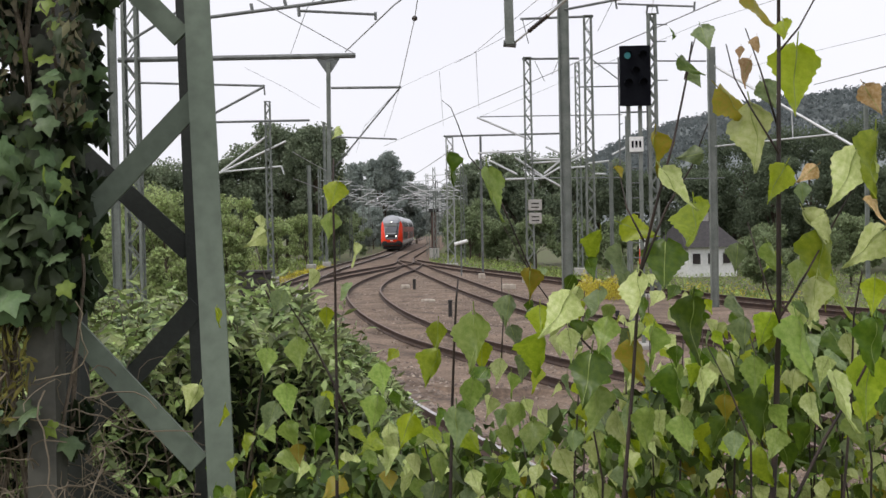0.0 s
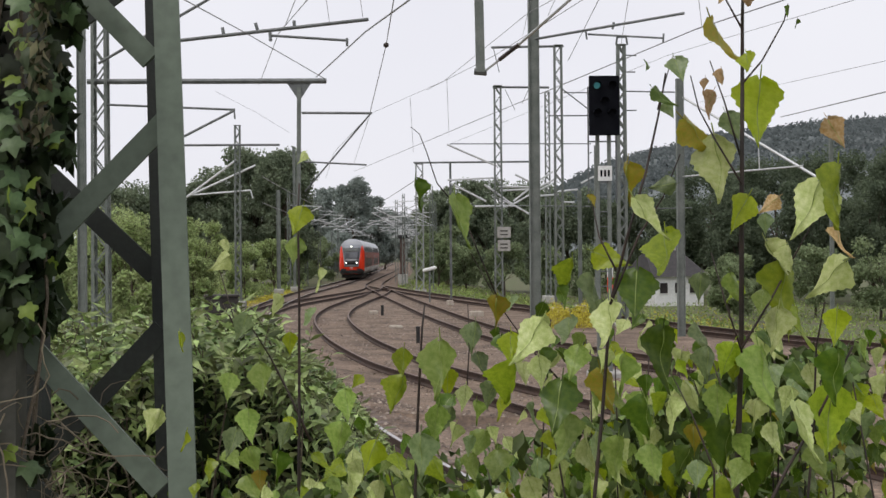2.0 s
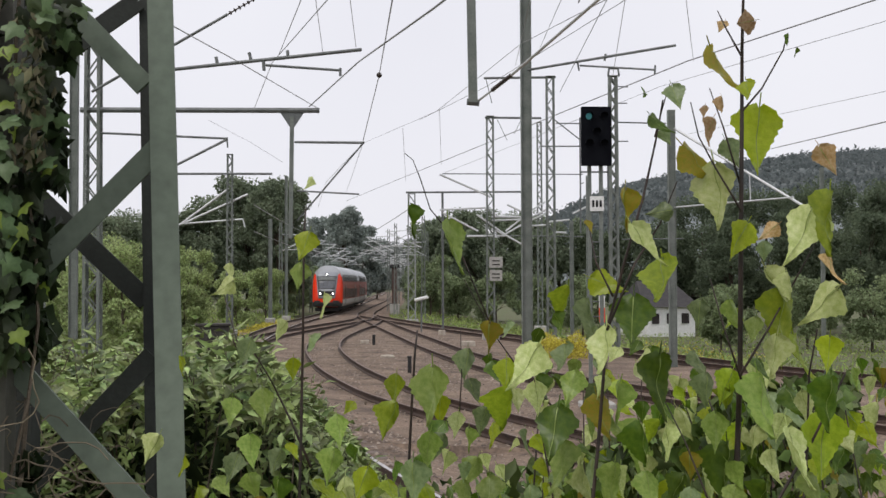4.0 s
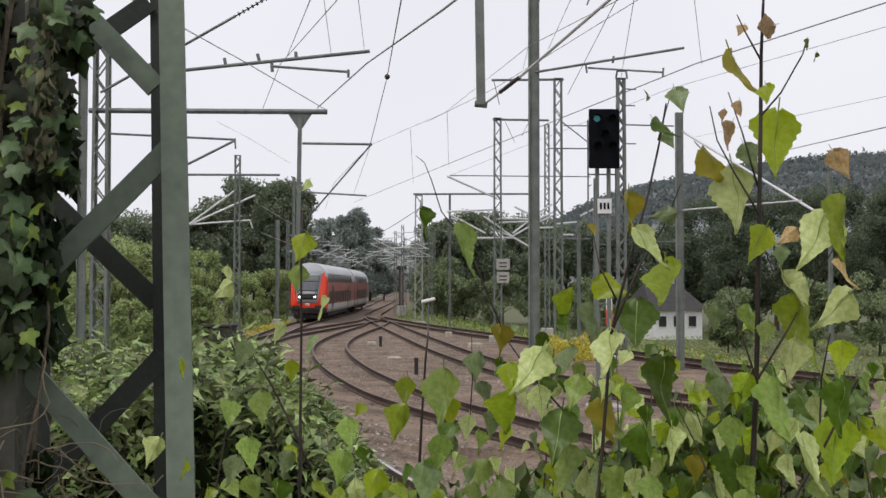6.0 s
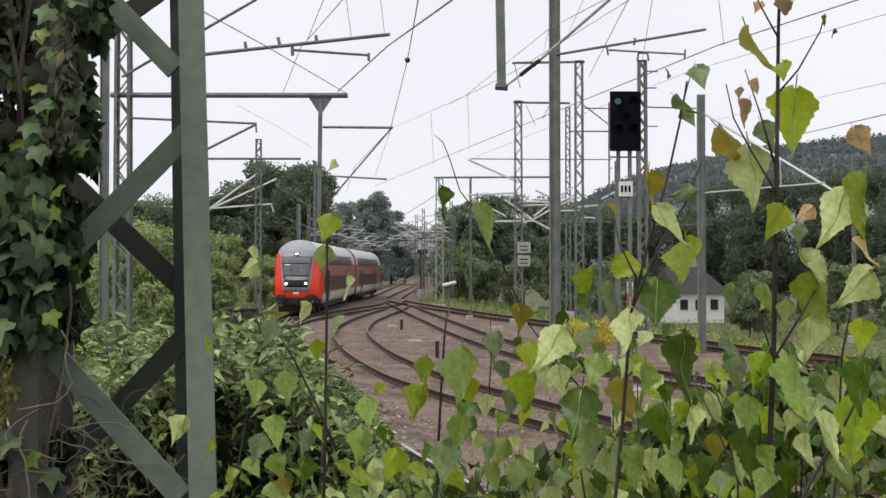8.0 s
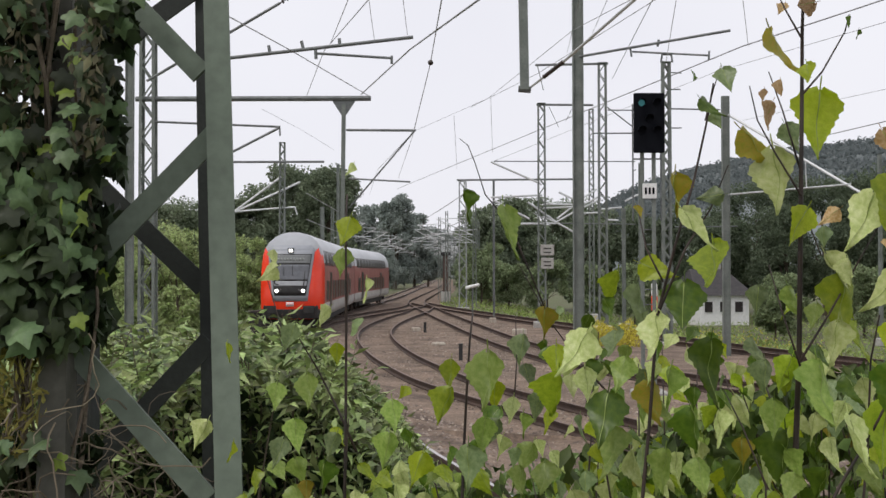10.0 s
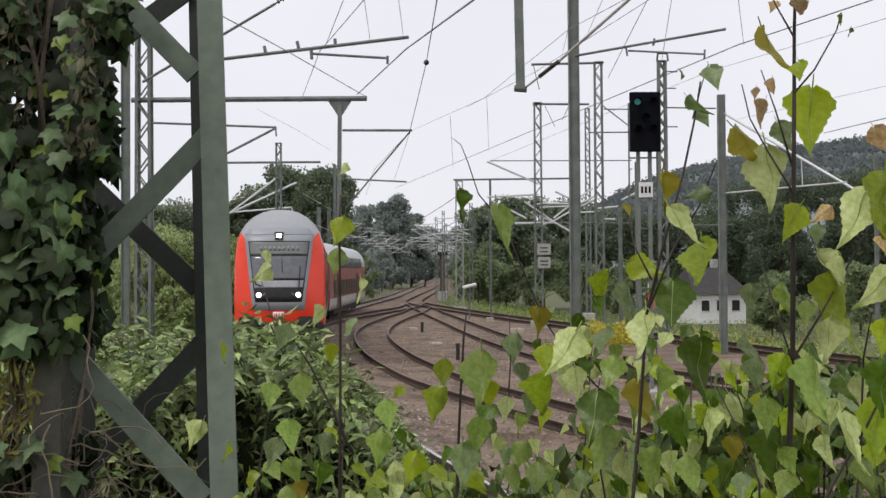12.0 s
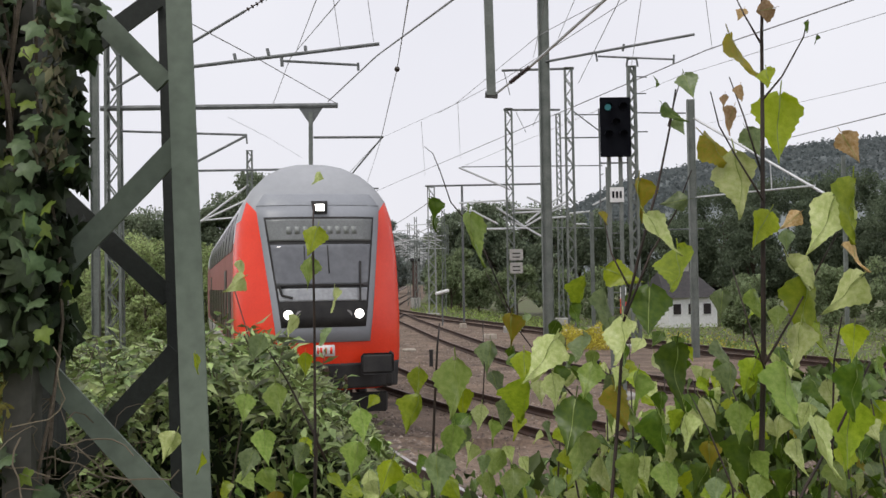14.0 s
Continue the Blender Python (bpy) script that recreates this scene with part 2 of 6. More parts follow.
def tube(bm, pts, r, sides=6, r2=None):
    """One connected round tube through points, tapered from r to r2."""
    r2 = r if r2 is None else r2
    pts = [Vector(p) for p in pts]
    rings = []
    for i, p in enumerate(pts):
        d = (pts[min(i + 1, len(pts) - 1)] - pts[max(i - 1, 0)]).normalized()
        x = d.orthogonal().normalized() if not rings else (side - d * side.dot(d)).normalized()
        side = x
        y = d.cross(x)
        rings.append([bm.verts.new(p + (x * math.cos(6.2832 * k / sides) + y * math.sin(6.2832 * k / sides)) * (r + (r2 - r) * i / (len(pts) - 1))) for k in range(sides)])
    for q, w in zip(rings, rings[1:]):
        for k in range(sides):
            bm.faces.new((q[k], q[(k + 1) % sides], w[(k + 1) % sides], w[k]))
    bm.faces.new(list(reversed(rings[0])))
    bm.faces.new(rings[-1])
    return bm


def spline(pts):
    """Catmull-Rom interpolation x(y) by rows (y, x) in rising y."""
    ys, xs = [p[0] for p in pts], [p[1] for p in pts]
    sl = [(xs[min(i + 1, len(xs) - 1)] - xs[max(i - 1, 0)]) / (ys[min(i + 1, len(xs) - 1)] - ys[max(i - 1, 0)]) for i in range(len(xs))]

    def f(y):
        if y <= ys[0]:
            return xs[0] + sl[0] * (y - ys[0])
        if y >= ys[-1]:
            return xs[-1] + sl[-1] * (y - ys[-1])
        i = max(k for k in range(len(ys) - 1) if ys[k] <= y)
        h = ys[i + 1] - ys[i]
        t = (y - ys[i]) / h
        return ((2 * t**3 - 3 * t**2 + 1) * xs[i] + (t**3 - 2 * t**2 + t) * h * sl[i] + (-2 * t**3 + 3 * t**2) * xs[i + 1] + (t**3 - t**2) * h * sl[i + 1])

    return f


# ---- plan of the tracks: x of the centre line over y ----
LINE_1 = spline([(-30, 14), (-10, 7.2), (5.2, 2.35), (15, -0.78), (18.5, -1.62), (23, -2.49), (30.6, -4.22), (35, -5.0), (43, -6.25), (52, -7.2), (64.5, -7.85), (78, -8.0), (88, -7.85), (104, -7.25), (122, -6.65), (137, -6.35), (225, -5.9), (420, -5.2)])
LINE_2 = spline([(-30, 25), (0, 11), (18, 4.0), (27, 0.7), (31, -0.5), (40, -2.2), (51, -3.45), (60, -3.65), (70, -3.2), (80, -2.45), (92, -2.1)])
LINE_5 = spline([(56, -7.45), (64, -7.15), (78, -5.2), (92, -3.1), (104, -3.15)])
LINE_3 = spline([(0, 24), (20, 11.5), (28, 7.0), (32, 5.4), (36.4, 3.9), (47, 2.2), (60, 0.8), (83.6, -1.5), (105, -3.2), (130, -3.0), (200, -1.6), (420, -0.6)])
LINE_4 = spline([(15, 26), (30, 15.5), (39, 11.6), (48, 9.2), (58, 6.6), (66, 4.6), (80, 1.4), (95, -1.6), (105, -3.2)])


def rise_main(y):
    """The main track climbs gently towards the viewer."""
    t = max(0.0, min(1.0, (64 - y) / 44))
    return 0.28 * t * t * (3 - 2 * t)


def level(y):
    """The sidings lie level."""
    return 0.0


def rail_bed(y):
    return LINE_1(y) - 2.6


def ground_z(x, y):
    """The railway's level with a bank on which the camera stands, rising again beyond the tracks."""
    bed = max(0.0, min(1.0, (11.5 + 0.25 * x - y) / 7.0)) if x > -3 else max(0.0, min(1.0, (15 - y) / 8.0))
    z = -0.42 + 1.55 * (3 * bed**2 - 2 * bed**3)
    left = max(0.0, min(1.0, (rail_bed(y) - 1.5 - x) / 6.0))
    z += 0.5 * left
    right = max(0.0, min(1.0, (x - LINE_4(min(max(y, 30), 95)) - 4) / 12.0)) if y > 30 else 0
    return z - 2.0 * right


def build_ground():
    xs = sorted(set([-900, -400, -200, -120, -80, -60] + [round(-45 + 1.0 * i, 2) for i in range(101)] + [60, 80, 120, 200, 400, 900]))
    ys = sorted(set([-300, -120, -60, -40] + [round(-30 + 1.0 * i, 2) for i in range(75)] + [45 + 4 * i for i in range(40)] + [240, 320, 450, 700, 1100, 1800]))
    verts = []
    for y in ys:
        for x in xs:
            n = noise.noise((x * 0.35, y * 0.35, 0)) * 0.10 if abs(x) < 60 else 0
            verts.append((x, y, ground_z(x, y) + n * (0.4 if -9 < x < 8 else 1)))
    w = len(xs)
    faces = [(j * w + i, j * w + i + 1, (j + 1) * w + i + 1, (j + 1) * w + i) for j in range(len(ys) - 1) for i in range(w - 1)]
    ob = new("ground", mesh_of("ground", verts, faces, M_GROUND, True))
    tagged(ob, "brown earth with patches of weeds beside the railway", "ground", kind="structure")
    # one bed of ballast under all the tracks
    verts, faces, rows = [], [], []
    y = -30
    while y < 420:
        l = LINE_1(y) - 2.3
        r = max(LINE_1(y), LINE_2(y) if y < 92 else -99, LINE_3(y), LINE_4(y) if 20 < y < 105 else -99) + 2.6
        n = 24
        for i in range(n + 1):
            x = l + (r - l) * i / n
            edge = min(1, min(i, n - i) / 2.0)
            near = max(0.0, min(1.0, 1.0 - (x - LINE_1(y) - 1.5) / 0.9))
            up = rise_main(y) * near
            verts.append((x, y, -0.55 + up + 0.37 * edge + 0.04 * noise.noise((x * 0.9, y * 0.9, 3))))
        rows.append(n + 1)
        y += 0.75 if y < 60 else 3.0
    n = rows[0]
    faces = [(j * n + i, j * n + i + 1, (j + 1) * n + i + 1, (j + 1) * n + i) for j in range(len(rows) - 1) for i in range(n - 1)]
    ob = new("track_bed", mesh_of("track_bed", verts, faces, M_BALLAST, True))
    tagged(ob, "brownish ballast bed under several converging tracks", "ballast", kind="structure")


def rail_section():
    return [(-0.07, -0.172), (-0.07, -0.155), (-0.012, -0.12), (-0.012, -0.05), (-0.037, -0.035), (-0.037, -0.004), (-0.03, 0), (0.03, 0), (0.037, -0.004), (0.037, -0.035), (0.012, -0.05), (0.012, -0.12), (0.07, -0.155), (0.07, -0.172)]


def build_track(name, line, y0, y1, head, label, rise=level):
    track = tagged(new(name), label, "railway track", kind="structure")
    sec = rail_section()
    n = len(sec)
    ys = []
    y = y0
    while y < y1:
        ys.append(y)
        y += 0.6 if y < 70 else 2.5
    for side in (-1, 1):
        verts, faces, mi = [], [], []
        for y in ys:
            dx = (line(y + 0.2) - line(y - 0.2)) / 0.4
            nx = Vector((1, -dx, 0)).normalized()
            c = Vector((line(y), y, rise(y))) + nx * side * 0.7535
            verts += [tuple(c + nx * p[0] + Vector((0, 0, p[1]))) for p in sec]
        for j in range(len(ys) - 1):
            for i in range(n):
                k = (i + 1) % n
                faces.append((j * n + i, (j + 1) * n + i, (j + 1) * n + k, j * n + k))
                mi.append(1 if i == 6 else 0)
        me = mesh_of("rail", verts, faces, [M_RAIL, head])
        me.polygons.foreach_set("material_index", mi)
        new("rail", me).parent = track
    # sleepers: near ones as parts, far ones joined
    bm = box(bmesh.new(), (2.5, 0.26, 0.2), bevel=0.02)
    me = bpy.data.meshes.new("sleeper")
    bm.to_mesh(me)
    bm.free()
    me.materials.append(M_SLEEPER)
    far_v, far_f, y, count = [], [], y0, 0
    base = [tuple(v.co) for v in me.vertices]
    polys = [tuple(p.vertices) for p in me.polygons]
    while y < y1:
        dx = (line(y + 0.2) - line(y - 0.2)) / 0.4
        m = Matrix.Translation((line(y), y, rise(y) - (0.275 if rise is rise_main else 0.335))) @ Matrix.Rotation(-math.atan(dx), 4, "Z")
        if 8 < y < 75:
            s = new("sleeper", me)
            s.parent, s.matrix_basis = track, m
        else:
            o = len(far_v)
            far_v += [tuple(m @ Vector(b)) for b in base]
            far_f += [tuple(o + i for i in p) for p in polys]
        y += 0.62 / math.sqrt(1 + dx * dx)
    far = new("distant_sleepers", mesh_of("distant_sleepers", far_v, far_f, M_SLEEPER))
    far.parent = track
    tagged(far, kind="stuff")
    return track


# ---- the train ----
SECTION = [(0.0, 0.62), (0.9, 0.62), (1.30, 0.66), (1.36, 0.95), (1.385, 1.3), (1.39, 1.9), (1.39, 2.6), (1.385, 2.95), (1.36, 3.2), (1.32, 3.55), (1.22, 3.88), (1.06, 4.15), (0.84, 4.38), (0.54, 4.55), (0.26, 4.62), (0.0, 4.63)]


def nose_y(x, z):
    """How far the front surface lies behind the foremost point."""
    b = 0.0
    if z > 2.0:
        b += 0.25 * (z - 2.0)
    if z > 3.6:
        b += 1.05 * (z - 3.6) ** 2
    if z < 1.3:
        b += 0.10 * (1.3 - z)
    return -(b + 0.55 * abs(x / 1.39) ** 3.0)


def outline():
    right = SECTION
    return [(x, z) for x, z in right] + [(-x, z) for x, z in reversed(right[1:-1])]


def side_x(z):
    for (x0, z0), (x1, z1) in zip(SECTION[2:], SECTION[3:]):
        if z0 <= z <= z1:
            return x0 + (x1 - x0) * (z - z0) / (z1 - z0)
    return 1.3


def front_panel(name, corners, material, parent, proud, n=10, label=""):
    """A patch of the curved front over four corners (x, z), standing proud of it."""
    bm = bmesh.new()
    g = []
    for j in range(n + 1):
        row = []
        for i in range(n + 1):
            u, v = i / n, j / n
            x = (corners[0][0] * (1 - u) + corners[1][0] * u) * (1 - v) + (corners[3][0] * (1 - u) + corners[2][0] * u) * v
            z = (corners[0][1] * (1 - u) + corners[1][1] * u) * (1 - v) + (corners[3][1] * (1 - u) + corners[2][1] * u) * v
            row.append(bm.verts.new((x, nose_y(x, z) + proud, z)))
        g.append(row)
    for j in range(n):
        for i in range(n):
            bm.faces.new((g[j][i], g[j][i + 1], g[j + 1][i + 1], g[j + 1][i]))
    geom = bmesh.ops.extrude_face_region(bm, geom=bm.faces[:])
    for v in geom["geom"]:
        if isinstance(v, bmesh.types.BMVert):
            v.co.y -= 0.03 + proud
    return part(name, bm, material, parent, label, True)


def coach_body(length, nose):
    ring = outline()
    n = len(ring)
    verts, faces, mi = [], [], []

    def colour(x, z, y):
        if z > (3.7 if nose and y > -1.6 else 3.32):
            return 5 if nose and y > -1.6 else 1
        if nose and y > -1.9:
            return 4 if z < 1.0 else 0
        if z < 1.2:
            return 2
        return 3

    stations = [None, -1.9, -4, -8, -14, -20, -length] if nose else [0.0, -0.02, -4, -8, -14, -20, -length]
    for s in stations:
        for x, z in ring:
            y = nose_y(x, z) if s is None else min(s, nose_y(x, z) - 0.02) if nose else s
            verts.append((x * (1.0 if s is None or not nose else 1.03), y, z))
    for j in range(len(stations) - 1):
        for i in range(n):
            k = (i + 1) % n
            faces.append((j * n + i, j * n + k, (j + 1) * n + k, (j + 1) * n + i))
            z = (ring[i][1] + ring[k][1]) / 2
            mi.append(colour(ring[i][0], z, -0.5 if nose and j == 0 else -9))
    # front cap
    cz = 2.3
    rings = 16
    first = len(verts)
    if nose:
        for q in range(rings):
            f = q / rings
            for x, z in ring:
                px, pz = x * f, cz + (z - cz) * f
                verts.append((px, nose_y(px, pz), pz))
        for q in range(rings):
            for i in range(n):
                k = (i + 1) % n
                a, b = first + q * n + i, first + q * n + k
                c, d = (first + (q + 1) * n + k, first + (q + 1) * n + i) if q < rings - 1 else (k, i)
                faces.append((a, b, c, d))
                zc = (verts[a][2] + verts[c][2]) / 2
                mi.append(5 if zc > 3.72 else 0)
    else:
        faces.append(tuple(range(n)))
        mi.append(3)
    last = (len(stations) - 1) * n
    faces.append(tuple(reversed(range(last, last + n))))
    mi.append(3)
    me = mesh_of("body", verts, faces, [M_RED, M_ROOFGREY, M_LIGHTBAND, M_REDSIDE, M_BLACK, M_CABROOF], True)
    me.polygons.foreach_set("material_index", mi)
    bm = bmesh.new()
    bm.from_mesh(me)
    bmesh.ops.remove_doubles(bm, verts=bm.verts, dist=0.001)
    bmesh.ops.recalc_face_normals(bm, faces=bm.faces)
    bm.to_mesh(me)
    bm.free()
    return me


def side_pane(z0, z1, wide, side, out=1.0):
    """A window pane that follows the curved flank, at y = 0."""
    bm = bmesh.new()
    cols = []
    for y in (-wide / 2, wide / 2):
        cols.append([bm.verts.new((side * (side_x(z0 + (z1 - z0) * k / 5) * out + 0.012), y, z0 + (z1 - z0) * k / 5)) for k in range(6)])
    for k in range(5):
        bm.faces.new((cols[0][k], cols[1][k], cols[1][k + 1], cols[0][k + 1]))
    g = bmesh.ops.extrude_face_region(bm, geom=bm.faces[:])
    for v in g["geom"]:
        if isinstance(v, bmesh.types.BMVert):
            v.co.x -= side * 0.04
    bmesh.ops.recalc_face_normals(bm, faces=bm.faces)
    me = bpy.data.meshes.new("window_pane")
    bm.to_mesh(me)
    bm.free()
    me.materials.append(M_SIDEGLASS)
    return me


def build_bogie(coach, y):
    bm = bmesh.new()
    for s in (-1, 1):
        box(bm, (0.14, 2.9, 0.22), pose(s * 1.02, y, 0.62), 0.03)
        for k in (-1.25, 1.25):
            box(bm, (0.2, 0.34, 0.34), pose(s * 1.05, y + k, 0.46), 0.04)
        bar(bm, (s * 1.0, y, 0.55), (s * 1.0, y, 0.85), 0.2, sides=12)
    box(bm, (2.1, 0.5, 0.2), pose(0, y, 0.62), 0.03)
    bogie = part("bogie", bm, M_BLACK, coach)
    for k in (-1.25, 1.25):
        bm = bmesh.new()
        bar(bm, (-0.85, y + k, 0.46), (0.85, y + k, 0.46), 0.08)
        for s in (-1, 1):
            bar(bm, (s * 0.69, y + k, 0.46), (s * 0.82, y + k, 0.46), 0.46, sides=24)
        part("wheelset", bm, M_RAIL, bogie, "dark steel wheelset")


def build_coach(name, length, nose, label):
    coach = thing(name, label, "railway coach")
    new("body", coach_body(length, nose)).parent = coach
    low = {s: side_pane(1.42, 2.34, 1.45, s, 1.03 if nose else 1.0) for s in (-1, 1)}
    high = {s: side_pane(3.08, 3.78, 1.6, s, 1.03 if nose else 1.0) for s in (-1, 1)}
    door = {s: side_pane(0.75, 2.75, 1.3, s, 1.03 if nose else 1.0) for s in (-1, 1)}
    for s in (-1, 1):
        for k in range(12):
            y = -(3.3 if nose else 2.4) - k * 2.02
            if y > -length + 2.4:
                w = new("upper_window", high[s])
                w.parent, w.location = coach, (0, y, 0)
            if y > -length + 5.5 and k not in (1, 8):
                w = new("lower_window", low[s])
                w.parent, w.location = coach, (0, y - 0.4, 0)
            if k in (1, 8):
                w = new("door", door[s])
                w.parent, w.location = coach, (0, y - 0.4, 0)
    bm = box(bmesh.new(), (2.3, length - 9.5, 0.4), pose(0, -length / 2, 0.48), 0.05)
    part("underframe", bm, M_BLACK, coach)
    for y in (-4.2, -length + 3.6):
        build_bogie(coach, y)
    bm = bmesh.new()
    tube(bm, [(-0.5, -length - 0.02, 2.0), (0.5, -length - 0.02, 2.0)], 0.02)
    box(bm, (1.1, 0.6, 2.2), pose(0, -length - 0.2, 2.1), 0.08)
    part("gangway", bm, M_BLACK, coach)
    return coach


def build_cab_front(coach):
    """Grey mask, windscreen, lights, plate, buffers and coupling of the leading coach."""
    front_panel("apron", [(-1.33, 0.64), (1.33, 0.64), (1.36, 1.07), (-1.36, 1.07)], M_BLACK, coach, 0.03, label="black apron below the red front")
    front_panel("mask", [(-0.79, 1.44), (0.79, 1.44), (1.08, 3.80), (-1.08, 3.80)], M_TRAINGREY, coach, 0.035, label="grey mask round the windscreen")
    front_panel("brow", [(-1.07, 3.78), (1.07, 3.78), (0.93, 4.0), (-0.93, 4.0)], M_TRAINGREY, coach, 0.033, label="grey brow above the mask")
    front_panel("windscreen_frame", [(-0.715, 1.69), (0.715, 1.69), (0.955, 3.58), (-0.955, 3.58)], M_BLACK, coach, 0.045)
    front_panel("windscreen", [(-0.775, 2.38), (0.775, 2.38), (0.86, 3.10), (-0.86, 3.10)], M_GLASS, coach, 0.055, label="large dark windscreen")
    front_panel("sill_panel", [(-0.735, 2.13), (0.735, 2.13), (0.765, 2.35), (-0.765, 2.35)], M_SILL, coach, 0.055, n=6, label="pale grey sill below the windscreen")
    for k in (-0.12, 0.28):
        front_panel("blind_cord", [(k, 2.6), (k + 0.02, 2.6), (k + 0.03, 3.08), (k + 0.01, 3.08)], M_BLACK, coach, 0.06, n=2)
    disp = front_panel("destination_display", [(-0.87, 3.16), (0.87, 3.16), (0.92, 3.54), (-0.92, 3.54)], M_DISPLAY, coach, 0.055, label="dim grey destination display")
    for k in range(9):
        x0 = -0.62 + k * 0.14
        front_panel("lettering_bar", [(x0, 3.28), (x0 + 0.09, 3.28), (x0 + 0.09, 3.41), (x0, 3.41)], M_DISPLAYBAR, disp, 0.06, n=1)
    for s in (-1, 1):
        y = nose_y(0.59, 1.91)
        bm = bar(bmesh.new(), (s * 0.60, y - 0.05, 1.91), (s * 0.60, y + 0.07, 1.91), 0.078, sides=20)
        part("headlight", bm, M_HEADLIGHT, coach, "lit round headlight")
        bm = bar(bmesh.new(), (s * 0.60, y - 0.05, 1.91), (s * 0.60, y + 0.062, 1.91), 0.125, sides=20)
        part("headlight_ring", bm, M_BLACK, coach)
        bm = bar(bmesh.new(), (s * 0.40, y - 0.05, 1.90), (s * 0.40, y + 0.066, 1.90), 0.075, sides=18)
        part("tail_light", bm, M_TAIL, coach, "unlit tail light")
    front_panel("lamp_housing", [(-0.12, 3.63), (0.12, 3.63), (0.14, 3.86), (-0.14, 3.86)], M_BLACK, coach, 0.07, n=3)
    front_panel("top_headlight", [(-0.075, 3.68), (0.075, 3.68), (0.08, 3.80), (-0.08, 3.80)], M_HEADLIGHT, coach, 0.08, n=3, label="lit upper headlight")
    plate = front_panel("plate", [(-0.17, 1.20), (0.17, 1.20), (0.17, 1.39), (-0.17, 1.39)], M_WHITE, coach, 0.03, n=2, label="white rectangular plate with red marks")
    for x0, x1 in ((-0.13, -0.09), (-0.03, 0.0), (0.04, 0.08), (0.10, 0.13)):
        front_panel("mark", [(x0, 1.24), (x1, 1.24), (x1, 1.35), (x0, 1.35)], M_RED, plate, 0.037, n=1)
    # wiper
    bm = bmesh.new()
    tube(bm, [(-0.62, nose_y(0.62, 2.12) + 0.08, 2.12), (-0.64, nose_y(0.64, 2.45) + 0.08, 2.45), (-0.66, nose_y(0.66, 2.8) + 0.075, 2.8)], 0.018)
    tube(bm, [(-0.68, nose_y(0.6, 2.40) + 0.075, 2.40), (0.0, nose_y(0, 2.41) + 0.08, 2.41), (0.74, nose_y(0.7, 2.40) + 0.075, 2.40)], 0.016)
    tube(bm, [(0.74, nose_y(0.7, 2.36) + 0.075, 2.40), (0.70, nose_y(0.7, 2.25) + 0.075, 2.24), (0.52, nose_y(0.5, 2.2) + 0.075, 2.19)], 0.022)
    part("wiper", bm, M_BLACK, coach)
    # buffers, coupling, plough
    bm = box(bmesh.new(), (2.5, 0.5, 0.62), pose(0, -0.55, 0.94), 0.06)
    part("buffer_beam", bm, M_BLACK, coach)
    for s in (-1, 1):
        bm = bmesh.new()
        bar(bm, (s * 0.875, -0.4, 1.06), (s * 0.875, 0.12, 1.06), 0.11, sides=14)
        box(bm, (0.56, 0.06, 0.36), pose(s * 0.875, 0.14, 1.06), 0.05)
        part("buffer", bm, M_BLACK, coach)
    bm = bmesh.new()
    bar(bm, (0, -0.4, 0.98), (0, 0.1, 0.98), 0.07)
    box(bm, (0.1, 0.1, 0.45), pose(0, 0.1, 0.8), 0.02)
    for s in (-1, 1):
        tube(bm, [(s * 0.35, -0.2, 0.95), (s * 0.35, 0.08, 0.8), (s * 0.32, 0.02, 0.45)], 0.03)
    part("coupling", bm, M_RAIL, coach)
    bm = box(bmesh.new(), (2.3, 0.06, 0.36), pose(0, -0.5, 0.36, -12), 0.03)
    part("plough", bm, M_BLACK, coach)


M_DISPLAY = mat("dim_display", (0.165, 0.175, 0.175), (0.20, 0.21, 0.21), 0.3, 4)
M_DISPLAYBAR = mat("display_lettering", (0.22, 0.235, 0.225), (0.25, 0.265, 0.255), 0.4, 6)
M_SILL = mat("pale_grey_sill", (0.30, 0.31, 0.33), (0.38, 0.39, 0.41), 0.4, 2)
M_TAIL = mat("unlit_lamp_glass", (0.25, 0.24, 0.24), (0.35, 0.33, 0.33), 0.2, 6)


def path_length():
    """Arc length along the train's track from y = 0 outwards, as two lists."""
    ys, ss = [-40.0], [0.0]
    while ys[-1] < 420:
        y = ys[-1] + 0.5
        ss.append(ss[-1] + math.hypot(0.5, LINE_1(y) - LINE_1(ys[-1])))
        ys.append(y)
    return ys, ss


PATH_Y, PATH_S = path_length()


def on_track(s):
    y = float(np.interp(s, PATH_S, PATH_Y))
    return Vector((LINE_1(y), y, 0))


def arc_at(y):
    return float(np.interp(y, PATH_Y, PATH_S))


NOSE_Y = [(0, 148), (1, 138.4), (2, 128.6), (3, 118.8), (4, 109), (5, 99.2), (6, 89.3), (7, 79.2), (8, 69.3), (8.5, 64.6), (9, 60.0), (10, 51.2), (11, 42.9), (11.5, 38.8), (12, 34.7), (12.5, 30.6), (13, 26.6), (13.5, 22.8), (14, 19.1)]


